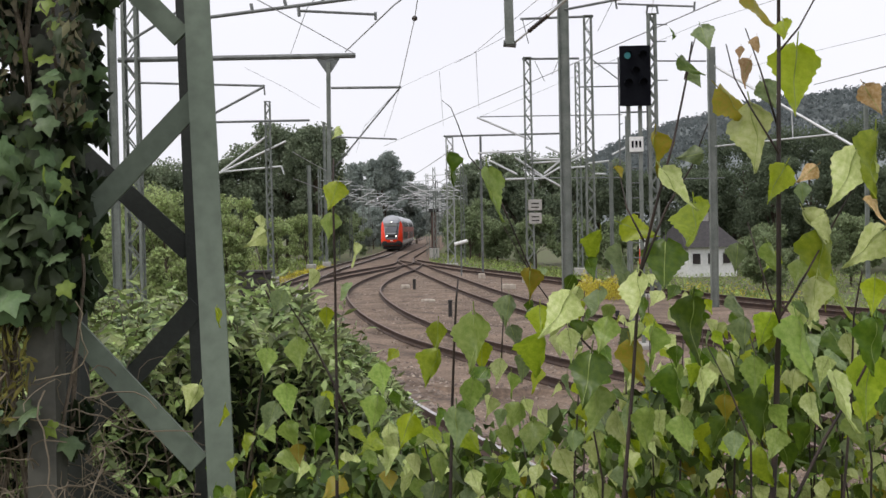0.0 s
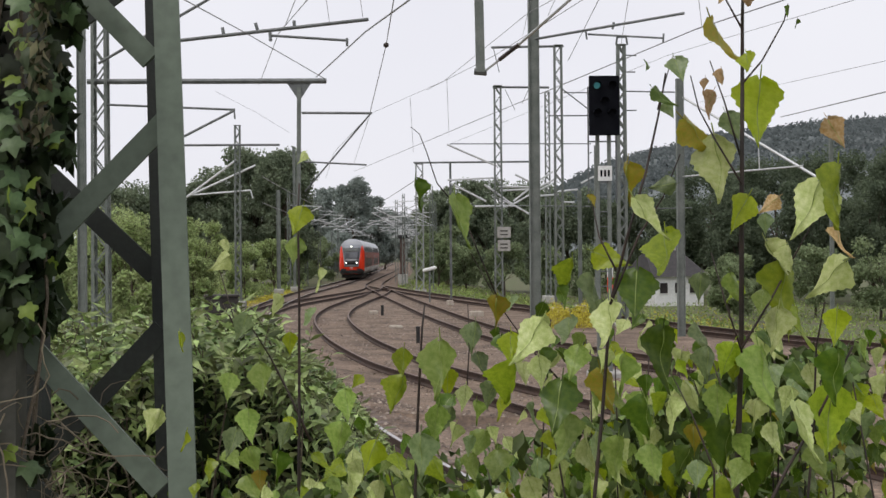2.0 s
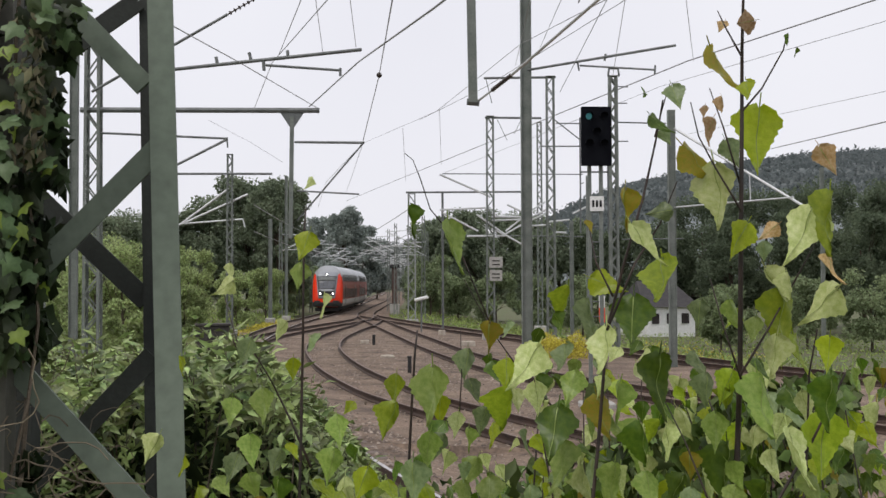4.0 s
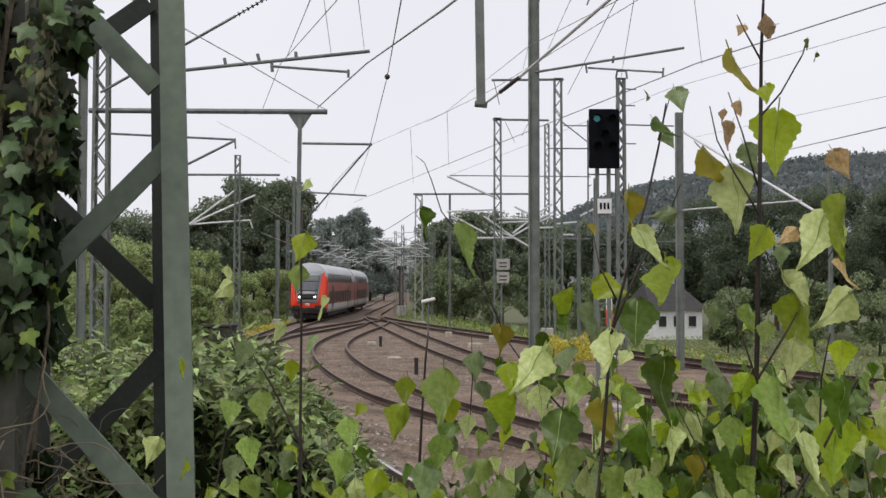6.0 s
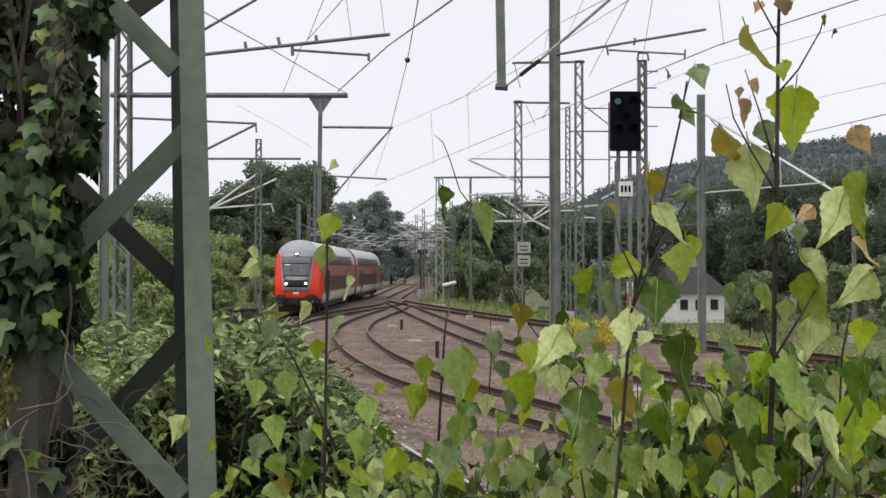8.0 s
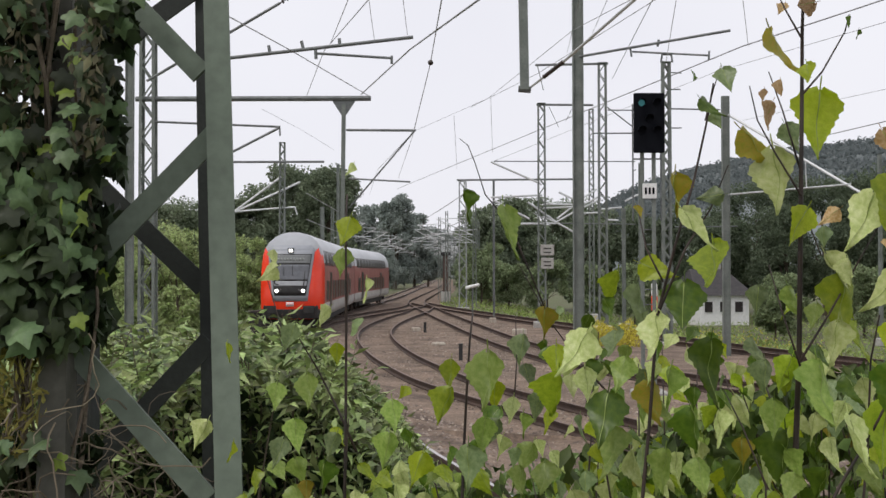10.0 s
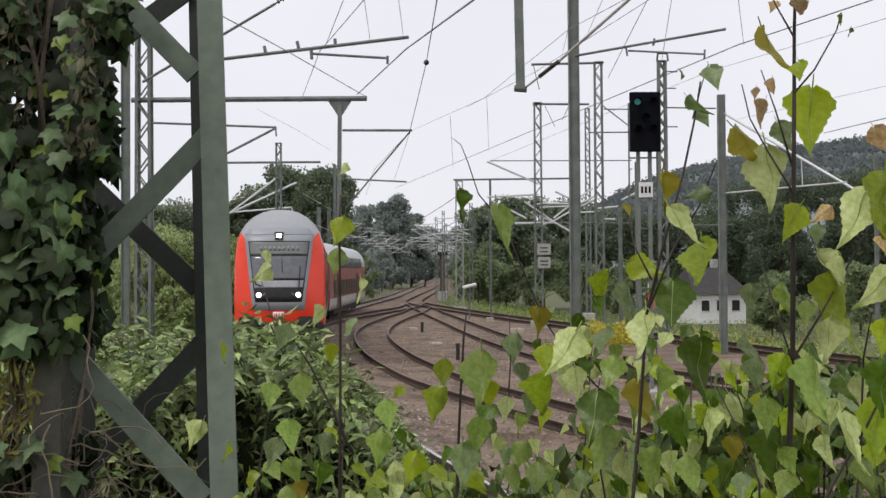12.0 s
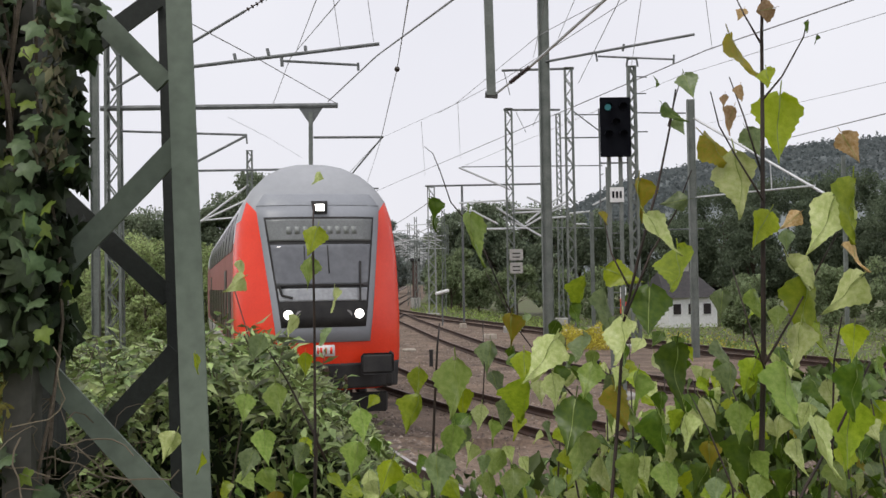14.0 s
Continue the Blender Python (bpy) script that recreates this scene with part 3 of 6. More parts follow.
def train_pose(t, front, length):
    """Pose of a vehicle whose front end is that far behind the train's nose."""
    y = float(np.interp(t, [r[0] for r in NOSE_Y], [r[1] for r in NOSE_Y]))
    s = arc_at(y) + front
    a, b = on_track(s + 4.0), on_track(s + length - 4.0)
    d = (a - b).normalized()
    turn = 1.0 * max(0.0, min(1.0, (30.0 - s + PATH_S[0] + arc_at(0.0)) / 12.0))
    p = a + d * 4.0 + Vector((0.17 * turn * turn, 0, 0))
    za, zb = rise_main(a.y), rise_main(b.y)
    climb = (za - zb) / (length - 8.0)
    return pose(p.x, p.y, za + 4.0 * climb, math.degrees(math.atan(climb)), 0, math.degrees(math.atan2(-d.x, d.y)) + turn)


build_ground()
build_track("track_1", LINE_1, -5, 420, M_RAILTOP, "curved main track with worn shiny rails on ballast", rise_main)
build_track("track_2", LINE_2, 4, 91, M_RAILDULL, "rusty curved siding track branching from the main line")
build_track("track_3", LINE_3, 8, 420, M_RAILDULL, "rusty curved track beyond the siding")
build_track("track_4", LINE_4, 18, 104, M_RAILDULL, "far track curving away past yellow weeds")
build_track("track_5", LINE_5, 57, 103, M_RAILDULL, "crossover track between the main line and the yard")
cab_coach = build_coach("driving_coach", 27.27, True, "red double-deck driving coach with grey roof and lit headlights")
build_cab_front(cab_coach)
coach_a = build_coach("double_deck_coach", 26.8, False, "dusty red double-deck coach with grey roof behind the driving coach")
VEHICLES = [(cab_coach, 0.0, 27.27), (coach_a, 27.9, 26.8)]



# ---- plants ----
RNG = np.random.default_rng(7)


def leaf_cloud(name, centres, directions, length, width, material, parent=None, bend=0.15, normals=None):
    """Many small folded leaves in one mesh: each a kite of four triangles with a midrib."""
    n = len(centres)
    d = directions / np.linalg.norm(directions, axis=1, keepdims=True)
    r = RNG.normal(size=(n, 3)) if normals is None else normals
    s = np.cross(d, r)
    s /= np.linalg.norm(s, axis=1, keepdims=True) + 1e-9
    u = np.cross(s, d)
    ln = (length * RNG.uniform(0.6, 1.25, n))[:, None]
    wd = (width * RNG.uniform(0.7, 1.2, n))[:, None]
    base, tip = centres - d * ln / 2, centres + d * ln / 2 - u * ln * bend
    mid = centres - d * ln * 0.05
    left, right = mid - s * wd / 2 + u * wd * 0.22, mid + s * wd / 2 + u * wd * 0.22
    verts = np.stack([base, right, tip, left, mid], 1).reshape(-1, 3)
    me = bpy.data.meshes.new(name)
    idx = (np.arange(n) * 5)[:, None]
    tri = np.concatenate([idx + [0, 1, 4], idx + [1, 2, 4], idx + [2, 3, 4], idx + [3, 0, 4]], 1).reshape(-1, 3)
    me.vertices.add(len(verts))
    me.vertices.foreach_set("co", verts.ravel())
    me.loops.add(tri.size)
    me.loops.foreach_set("vertex_index", tri.ravel().astype(np.int32))
    me.polygons.add(len(tri))
    me.polygons.foreach_set("loop_start", np.arange(len(tri), dtype=np.int32) * 3)
    me.update(calc_edges=True)
    me.materials.append(material)
    ob = new(name, me)
    ob.parent = parent
    return ob


def lobes_of(x, y, z0, z1, rx, ry, count):
    """Clump centres and radii for an uneven crown."""
    out = []
    for _ in range(count):
        a, h = RNG.uniform(0, 2 * math.pi), RNG.uniform(0.08, 1)
        w = math.sin(math.pi * (0.25 + 0.60 * h)) ** 0.6
        r = RNG.uniform(0.15, 1.0) ** 0.55 * w
        out.append((x + math.cos(a) * r * rx, y + math.sin(a) * r * ry, z0 + (z1 - z0) * h, RNG.uniform(0.22, 0.40) * min(rx, (z1 - z0) * 0.5)))
    return out


def scatter_in(lobes, per):
    pts, outs = [], []
    for x, y, z, r in lobes:
        v = RNG.normal(size=(per, 3))
        v /= np.linalg.norm(v, axis=1, keepdims=True)
        k = (RNG.uniform(0.05, 1, per) ** 0.5 * 1.15)[:, None]
        pts.append(np.array([x, y, z]) + v * k * r * np.array([1, 1, 0.85]))
        outs.append(v)
    return np.concatenate(pts), np.concatenate(outs)


def build_tree(label, x, y, base, top, rx, ry, lobes, per, leaf, material, trunk_share=0.3, name="tree", category="tree", group=""):
    tree = thing(name, label, category, group=group)
    bm = bmesh.new()
    r0 = 0.022 * (top - base)
    z1 = base + (top - base) * trunk_share
    tube_pts = [(x, y, base - 0.4), (x + 0.1 * rx * 0.3, y, z1), (x - 0.05 * rx, y, base + 0.75 * (top - base))]
    bar(bm, tube_pts[0], tube_pts[1], r0, r0 * 0.75)
    bar(bm, tube_pts[1], tube_pts[2], r0 * 0.75, r0 * 0.3)
    lob = lobes_of(x, y, z1 * 0.75 + base * 0.25, top, rx, ry, lobes)
    for q in lob[::3]:
        bar(bm, (x, y, z1 + RNG.uniform(0, 0.5) * (q[2] - z1)), q[:3], r0 * 0.3, r0 * 0.08, sides=5)
    part("trunk", bm, M_BARK, tree)
    pts, out = scatter_in(lob, per)
    leaf_cloud("crown", pts, out + RNG.normal(size=out.shape) * 0.9 + np.array([0, 0, -0.4]), leaf, leaf * 0.62, material, tree)
    return tree


def weeds(name, label, x0, x1, y0, y1, count, tall, material, keep=None, leaf=0.16):
    """Low herbs on the ground: upright and leaning blades."""
    x, y = RNG.uniform(x0, x1, count), RNG.uniform(y0, y1, count)
    if keep:
        ok = np.array([keep(a, b) for a, b in zip(x, y)])
        x, y = x[ok], y[ok]
    z = np.array([ground_z(a, b) for a, b in zip(x, y)])
    h = tall * (0.4 + 0.9 * np.abs(np.array([noise.noise((a * 0.45, b * 0.45, 9)) for a, b in zip(x, y)]))) * RNG.uniform(0.2, 1.2, len(x))
    c = np.stack([x, y, z + h], 1)
    d = RNG.normal(size=c.shape) * 0.8 + np.array([0, 0, 0.8])
    ob = leaf_cloud(name, c, d, leaf, leaf * 0.34, material)
    return tagged(ob, label, "weeds", kind="stuff")


# ---- distance ----
def build_hill():
    verts, xs, ys = [], list(range(20, 420, 3)) + list(range(420, 900, 20)), list(range(330, 640, 5)) + list(range(640, 900, 30))
    for y in ys:
        for x in xs:
            ridge = 64 * (1 - math.exp(-max(0, x - 38) / 46.0)) + 0.05 * max(0, x - 120)
            z = -3 + ridge * math.exp(-((y - 560) / 170.0) ** 2)
            z += (3.0 * noise.noise((x * 0.05, y * 0.05, 1)) + 2.2 * abs(noise.noise((x * 0.17, y * 0.15, 5))) + 1.5 * noise.noise((x * 0.4, y * 0.35, 7))) * min(1, ridge / 14)
            verts.append((x, y, z))
    w = len(xs)
    faces = [(j * w + i, j * w + i + 1, (j + 1) * w + i + 1, (j + 1) * w + i) for j in range(len(ys) - 1) for i in range(w - 1)]
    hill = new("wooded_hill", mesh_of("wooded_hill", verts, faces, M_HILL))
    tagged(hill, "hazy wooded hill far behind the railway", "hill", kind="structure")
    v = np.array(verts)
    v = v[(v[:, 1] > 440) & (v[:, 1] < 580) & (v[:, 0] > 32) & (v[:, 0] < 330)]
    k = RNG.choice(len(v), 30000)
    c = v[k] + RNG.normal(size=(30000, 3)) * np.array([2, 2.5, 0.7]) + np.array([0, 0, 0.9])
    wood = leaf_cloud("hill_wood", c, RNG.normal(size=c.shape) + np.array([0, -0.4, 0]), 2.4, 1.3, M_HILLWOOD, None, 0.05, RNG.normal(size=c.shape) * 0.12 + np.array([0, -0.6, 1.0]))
    tagged(wood, "hazy grey-green woods covering the hill", "woods", kind="stuff")


def wood_row(label, spots, material, leaf, per=260, lobes=38, group="trees behind the railway"):
    for x, y, top, r in spots:
        build_tree(label, x, y, ground_z(x, y), top, r, r * 0.8, lobes, per, leaf, material, 0.22, group=group)


build_hill()
# the large dark trees left of the line
for x, y, top, r in ((-12.0, 112, 12.7, 3.0), (-15.6, 116, 12.9, 3.6), (-18.8, 112, 10.7, 3.0), (-22.4, 112, 9.2, 3.2), (-26.5, 108, 8.8, 3.5)):
    build_tree("tall dark green broadleaf tree beside the line", x, y, 0.1, top, r, r, 80, 280, 0.34, M_TREE, 0.12, group="trees left of the line")
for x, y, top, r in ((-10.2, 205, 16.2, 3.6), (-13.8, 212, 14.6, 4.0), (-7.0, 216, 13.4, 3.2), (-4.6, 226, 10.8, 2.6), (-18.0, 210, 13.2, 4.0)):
    build_tree("distant tree beside the line, haze put into its greyish green", x, y, 0.1, top, r, r, 56, 240, 0.5, M_TREEHAZE, 0.1, group="trees left of the line")
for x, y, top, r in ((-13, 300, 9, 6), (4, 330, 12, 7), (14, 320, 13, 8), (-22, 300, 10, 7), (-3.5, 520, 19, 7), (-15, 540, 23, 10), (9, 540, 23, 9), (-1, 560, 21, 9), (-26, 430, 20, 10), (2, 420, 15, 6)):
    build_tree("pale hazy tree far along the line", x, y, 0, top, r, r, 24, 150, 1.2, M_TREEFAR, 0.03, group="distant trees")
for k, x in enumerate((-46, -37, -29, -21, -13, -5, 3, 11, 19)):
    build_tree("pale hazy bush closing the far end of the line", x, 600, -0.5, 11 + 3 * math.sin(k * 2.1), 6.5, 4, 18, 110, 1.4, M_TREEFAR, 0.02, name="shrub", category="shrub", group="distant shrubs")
# light shrubs on the left bank
for x, y, top, r in ((-12.6, 52, 4.4, 1.5), (-14.6, 55, 5.6, 1.8), (-17.6, 60, 5.6, 2.2), (-13.3, 72, 5.0, 1.7), (-15.6, 78, 5.2, 1.9), (-12.4, 86, 3.6, 1.4), (-18.5, 84, 6.0, 2.2), (-20.5, 66, 6.2, 2.3), (-11.3, 60, 2.6, 1.0), (-11.6, 98, 4.4, 1.6), (-10.9, 46, 2.2, 1.0), (-12.6, 42, 2.9, 1.3), (-14.8, 44, 3.3, 1.6)):
    build_tree("bushy mid-green shrub on the bank beside the track", x, y, ground_z(x, y), top, r, r, 28, 240, 0.2, M_TREELIGHT, 0.1, name="shrub", category="shrub", group="shrubs beside the track")
# undergrowth along the far part of the line; the farther shrubs' colour carries haze
for k in range(11):
    y = 112 + 14 * k
    x = LINE_1(y) - 5.4 - 0.9 * math.sin(k * 2.3)
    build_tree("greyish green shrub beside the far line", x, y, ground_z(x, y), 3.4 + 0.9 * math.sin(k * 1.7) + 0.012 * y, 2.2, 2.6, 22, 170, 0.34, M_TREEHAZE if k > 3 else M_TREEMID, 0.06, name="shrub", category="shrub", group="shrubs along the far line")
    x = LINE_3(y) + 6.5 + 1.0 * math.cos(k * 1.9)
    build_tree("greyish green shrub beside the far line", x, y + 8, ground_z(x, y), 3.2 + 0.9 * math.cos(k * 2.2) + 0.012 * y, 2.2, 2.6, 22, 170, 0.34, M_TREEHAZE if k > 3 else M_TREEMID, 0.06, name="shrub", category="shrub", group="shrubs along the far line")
# woods on the right
wood_row("dark green tree behind the railway yard", [(3.6, 148, 10.6, 3.0), (8.0, 152, 12.0, 3.6), (12.5, 150, 11.8, 3.8), (17, 150, 11.4, 4.0), (21.5, 152, 11.0, 4.2), (4.4, 128, 8.6, 2.8), (9.6, 130, 8.8, 3.0), (15.0, 128, 8.2, 3.0)], M_TREE, 0.42)
wood_row("dark green tree at the foot of the hill", [(26, 148, 9.6, 4.2), (32, 146, 10.5, 4.6), (38, 140, 13.0, 5.0), (43.5, 132, 13.2, 5.0), (48, 126, 13.2, 4.8), (52, 118, 12.6, 4.4), (29, 122, 7.6, 3.4), (35, 118, 9.0, 3.8), (40.5, 112, 9.2, 3.8), (44, 106, 8.6, 3.4)], M_WOOD, 0.36, per=320, lobes=46)
wood_row("lower mid-green bush behind the railway yard", [(3.0, 112, 4.6, 2.0), (5.8, 114, 4.0, 1.9), (9.5, 112, 3.4, 2.0), (13.5, 110, 3.0, 2.0), (17.5, 108, 3.0, 2.2), (27, 92, 2.6, 1.8), (32, 88, 3.0, 2.2), (24, 84, 1.6, 1.5), (35.5, 84, 3.4, 2.4)], M_TREEMID, 0.28, per=220, lobes=28)


def build_house():
    house = thing("house", "white house with a dark tiled roof behind the tracks", "house", pose(25.6, 112, -0.3, 0, 0, 14))
    bm = box(bmesh.new(), (5.2, 6.0, 4.6), pose(0, 0, -1.4))
    part("wall", bm, M_WHITE, house)
    bm = bmesh.new()
    vs = [bm.verts.new(p) for p in ((-3.1, -3.5, 0.75), (3.1, -3.5, 0.75), (3.1, 3.5, 0.75), (-3.1, 3.5, 0.75), (-2.2, 0, 3.3), (1.6, 0, 3.3))]
    for f in ((0, 1, 5, 4), (2, 3, 4, 5), (1, 2, 5), (3, 0, 4), (3, 2, 1, 0)):
        bm.faces.new([vs[i] for i in f])
    roof = part("roof", bm, M_ROOFTILE, house, "dark hipped tile roof")
    part("chimney", box(bmesh.new(), (0.6, 0.6, 1.3), pose(1.0, 0.4, 3.5), 0.03), M_CONCRETE, roof)
    for x in (-1.7, -0.1, 1.5):
        bm = box(bmesh.new(), (0.95, 0.1, 1.15), pose(x, -3.02, -0.35), 0.02)
        win = part("window", bm, M_WHITE, house)
        part("pane", box(bmesh.new(), (0.8, 0.06, 1.0), pose(x, -3.06, -0.35)), M_SIDEGLASS, win)


build_house()

# ---- ballast stones, weeds on the ground ----
def build_stones():
    n = 26000
    y = 12 + 60 * RNG.uniform(0, 1, n) ** 1.7
    l = np.array([LINE_1(b) - 2.2 for b in y])
    r = np.array([max(LINE_3(b), LINE_2(b)) + 2.4 for b in y])
    x = l + (r - l) * RNG.uniform(0, 1, n)
    s = RNG.uniform(0.02, 0.05, n)
    base = np.array([(1, 0, 0.1), (0, 1, 0), (-1, 0, -0.1), (0, -1, 0.15), (0.1, 0.1, 0.8)], float)
    a = RNG.uniform(0, 6.28, n)
    ca, sa = np.cos(a)[:, None], np.sin(a)[:, None]
    bx = base[:, 0] * ca - base[:, 1] * sa
    by = base[:, 0] * sa + base[:, 1] * ca
    v = np.stack([x[:, None] + bx * s[:, None], y[:, None] + by * s[:, None], -0.185 + np.array([rise_main(q) * max(0.0, min(1.0, 1.0 - (p - LINE_1(q) - 1.5) / 0.9)) for p, q in zip(x, y)])[:, None] + np.repeat(base[:, 2][None], n, 0) * s[:, None]], 2).reshape(-1, 3)
    f = [(5 * i + p, 5 * i + (p + 1) % 4, 5 * i + 4) for i in range(n) for p in range(4)]
    ob = new("ballast_stones", mesh_of("ballast_stones", v, f, M_STONE))
    tagged(ob, "loose brownish ballast stones between the rails", "stones", kind="stuff")


build_stones()
weeds("bank_weeds", "green weeds covering the bank left of the tracks", -24, -6, 26, 110, 15000, 0.8, M_GRASS, lambda x, y: x < LINE_1(y) - 2.6, 0.26)
weeds("yard_weeds", "green weeds growing between the far tracks", -1, 40, 40, 130, 15000, 0.55, M_GRASS, lambda x, y: (x > LINE_4(min(y, 104)) + 1.6) or (y > 58 and LINE_3(y) + 2.4 < x < LINE_4(min(y, 104)) - 2.4) or (y > 104 and x > 0), 0.28)
weeds("dry_weeds", "brown dry weeds and grass tufts on the ballast", -6, 6, 14, 34, 9000, 0.26, M_DRYGRASS, lambda x, y: LINE_1(y) + 1.3 < x < LINE_2(y) - 1.0, 0.16)
weeds("slope_weeds", "rough green weeds on the near slope", -6, 9, 4.5, 14, 9000, 0.5, M_GRASS, lambda x, y: ground_z(x, y) > -0.3, 0.12)
weeds("yellow_weeds", "yellow flowering weeds beside the rails", 5.65, 7.534, 44.5, 47.5, 5000, 1.7, M_YELLOW, None, 0.11)
weeds("yellow_weeds", "yellow flowering weeds beside the rails", 11.4, 17.5, 50, 54, 500, 0.7, M_YELLOW, None, 0.13)
weeds("yellow_weeds", "dry yellowish grass beside the rails", -10.6, -9.2, 64, 100, 1500, 0.35, M_YELLOW, None, 0.2)


M_PALETUBE = mat("pale_aluminium_tube", (0.52, 0.53, 0.54), (0.62, 0.63, 0.64), 0.45, 4, metal=0.3)


# ---- masts, beams and brackets of the overhead line ----
def lattice_mast(label, x, y, z0, z1, wide, deep=None, taper=0.85, leg=0.035, group="lattice masts", mat_=None):
    mast = thing("lattice_mast", label, "mast", group=group)
    m = mat_ or M_MASTFAR
    deep = deep or wide
    corner = lambda sx, sy, k: Vector((x + sx * wide / 2 * (1 - (1 - taper) * k), y + sy * deep / 2 * (1 - (1 - taper) * k), z0 + (z1 - z0) * k))
    for sx in (-1, 1):
        for sy in (-1, 1):
            bm = bmesh.new()
            a, b = corner(sx, sy, 0), corner(sx, sy, 1)
            flat_bar(bm, a, b, leg * 2, 0.012)
            flat_bar(bm, a + Vector((sx * leg, -sy * leg, 0)), b + Vector((sx * leg, -sy * leg, 0)), 0.012, leg * 2)
            part("leg", bm, m, mast)
    n = max(4, int((z1 - z0) / (wide * 1.25)))
    for face in range(4):
        for i in range(n):
            ka, kb = i / n, (i + 1) / n
            s = 1 if i % 2 else -1
            if face < 2:
                sy = -1 if face else 1
                part("brace", flat_bar(bmesh.new(), corner(s, sy, ka), corner(-s, sy, kb), leg * 1.3, 0.01), m, mast)
            else:
                sx = -1 if face == 2 else 1
                part("brace", flat_bar(bmesh.new(), corner(sx, s, ka), corner(sx, -s, kb), 0.01, leg * 1.3), m, mast)
    bm = box(bmesh.new(), (wide + 0.06, deep + 0.06, 0.03), pose(x, y, z1), 0.005)
    part("cap", bm, m, mast)
    bm = box(bmesh.new(), (wide + 0.5, deep + 0.5, 0.5), pose(x, y, z0 - 0.1), 0.04)
    part("footing", bm, M_CONCRETE, mast)
    return mast


def beam_mast(label, x, y, z0, z1, wide, name="steel_mast", material=None, group=""):
    """A rolled H-section mast on a concrete footing."""
    mast = thing(name, label, "mast", group=group)
    m = material or M_MASTFAR
    h = z1 - z0
    for sx in (-1, 1):
        part("flange", box(bmesh.new(), (0.022, wide * 0.95, h), pose(x + sx * (wide / 2 - 0.011), y, z0 + h / 2)), m, mast)
    part("web", box(bmesh.new(), (wide - 0.05, 0.03, h), pose(x, y - wide * 0.2, z0 + h / 2)), m, mast)
    part("footing", box(bmesh.new(), (wide + 0.45, wide + 0.45, 0.5), pose(x, y, z0 - 0.1), 0.05), M_CONCRETE, mast)
    return mast


def rods(name, label, category, parts, material=None, group="", on=None):
    """A framework of tubes: rows (part name, a, b, radius); on: the mast whose parts they are."""
    ob = on or thing(name, label, category, group=group)
    for row in parts:
        bm = bmesh.new()
        if row[0] == "insulator":
            a, b = Vector(row[1]), Vector(row[2])
            bar(bm, a, b, row[3] * 0.3)
            k = max(4, int((b - a).length / (row[3] * 1.9)))
            for i in range(k):
                p = a.lerp(b, (i + 0.5) / k)
                q = a.lerp(b, (i + 0.9) / k)
                bar(bm, p, q, row[3], row[3] * 0.6, sides=10)
            part("insulator", bm, M_BROWNINS, ob, "ribbed brown insulator")
        elif row[0] == "post":
            flat_bar(bm, row[1], row[2], row[3] * 2, row[3] * 2)
            part("post", bm, material or M_MASTFAR, ob)
        else:
            bar(bm, row[1], row[2], row[3])
            part(row[0], bm, material or M_STEEL, ob)
    return ob


def wire(pts, r=0.014, label="thin overhead wire above the tracks", sag=0.0):
    """An overhead wire through points, each span slightly sagging."""
    out = []
    for a, b in zip(pts, pts[1:]):
        a, b = Vector(a), Vector(b)
        for k in range(8):
            t = k / 8
            p = a.lerp(b, t)
            p.z -= sag * 4 * t * (1 - t)
            out.append(p)
    out.append(Vector(pts[-1]))
    bm = tube(bmesh.new(), out, r, 5)
    ob = part("overhead_wire", bm, M_WIRE)
    return tagged(ob, label, "wire", "overhead wires")


def line_bracket(x, y, reach, side, tall=8.6, label="", group="catenary masts along the line"):
    """A line-side mast with a hinged cantilever of pale tubes over the track; side +1 reaches towards +x."""
    mast = thing("catenary_mast", label or "steel catenary mast with pale cantilever tubes", "catenary mast", pose(x, y, 0), group)
    h = tall
    bm = bmesh.new()
    for sx in (-1, 1):
        for sy in (-1, 1):
            flat_bar(bm, (sx * 0.15, sy * 0.15, -0.4), (sx * 0.10, sy * 0.10, h), 0.07, 0.07)
    for i in range(14):
        s = 1 if i % 2 else -1
        for sy in (-1, 1):
            flat_bar(bm, (s * 0.13, sy * 0.13, h * i / 14), (-s * 0.13, sy * 0.13, h * (i + 1) / 14), 0.05, 0.012)
    part("column", bm, M_MASTFAR, mast)
    e = side * reach
    for nm, a, b, r in (("top_tube", (side * 0.15, 0, 7.4), (e * 0.95, 0, 7.25), 0.035), ("strut", (side * 0.15, 0, 5.9), (e * 0.9, 0, 7.2), 0.04), ("steady_arm", (e * 0.45, 0, 6.3), (e * 1.15, 0, 5.75), 0.03), ("registration_tube", (side * 0.15, 0, 5.95), (e * 1.1, 0, 6.05), 0.03)):
        part(nm, bar(bmesh.new(), a, b, r), M_PALETUBE, mast)
    return mast



# tall painted mast between the tracks, with the bracket on it
m0 = beam_mast("tall grey-green steel mast between the tracks", 5.417, 48, -0.3, 16.5, 0.44, group="steel masts")
rods("top_bracket", "steel bracket tubes with a steady arm on the tall mast", "bracket", [
    ("tube", (5.395, 48, 11.927), (10.912, 44, 12.186), 0.055), ("steady_arm", (7.53, 46.6, 11.872), (10.206, 44.6, 11.325), 0.04), ("drop", (7.483, 46.6, 11.661), (7.437, 46.6, 11.989), 0.04),
    ("drop", (10.229, 44.6, 11.505), (10.205, 44.6, 11.146), 0.04), ("clamp", (8.497, 46, 12.242), (8.45, 46, 11.964), 0.05)], on=m0)
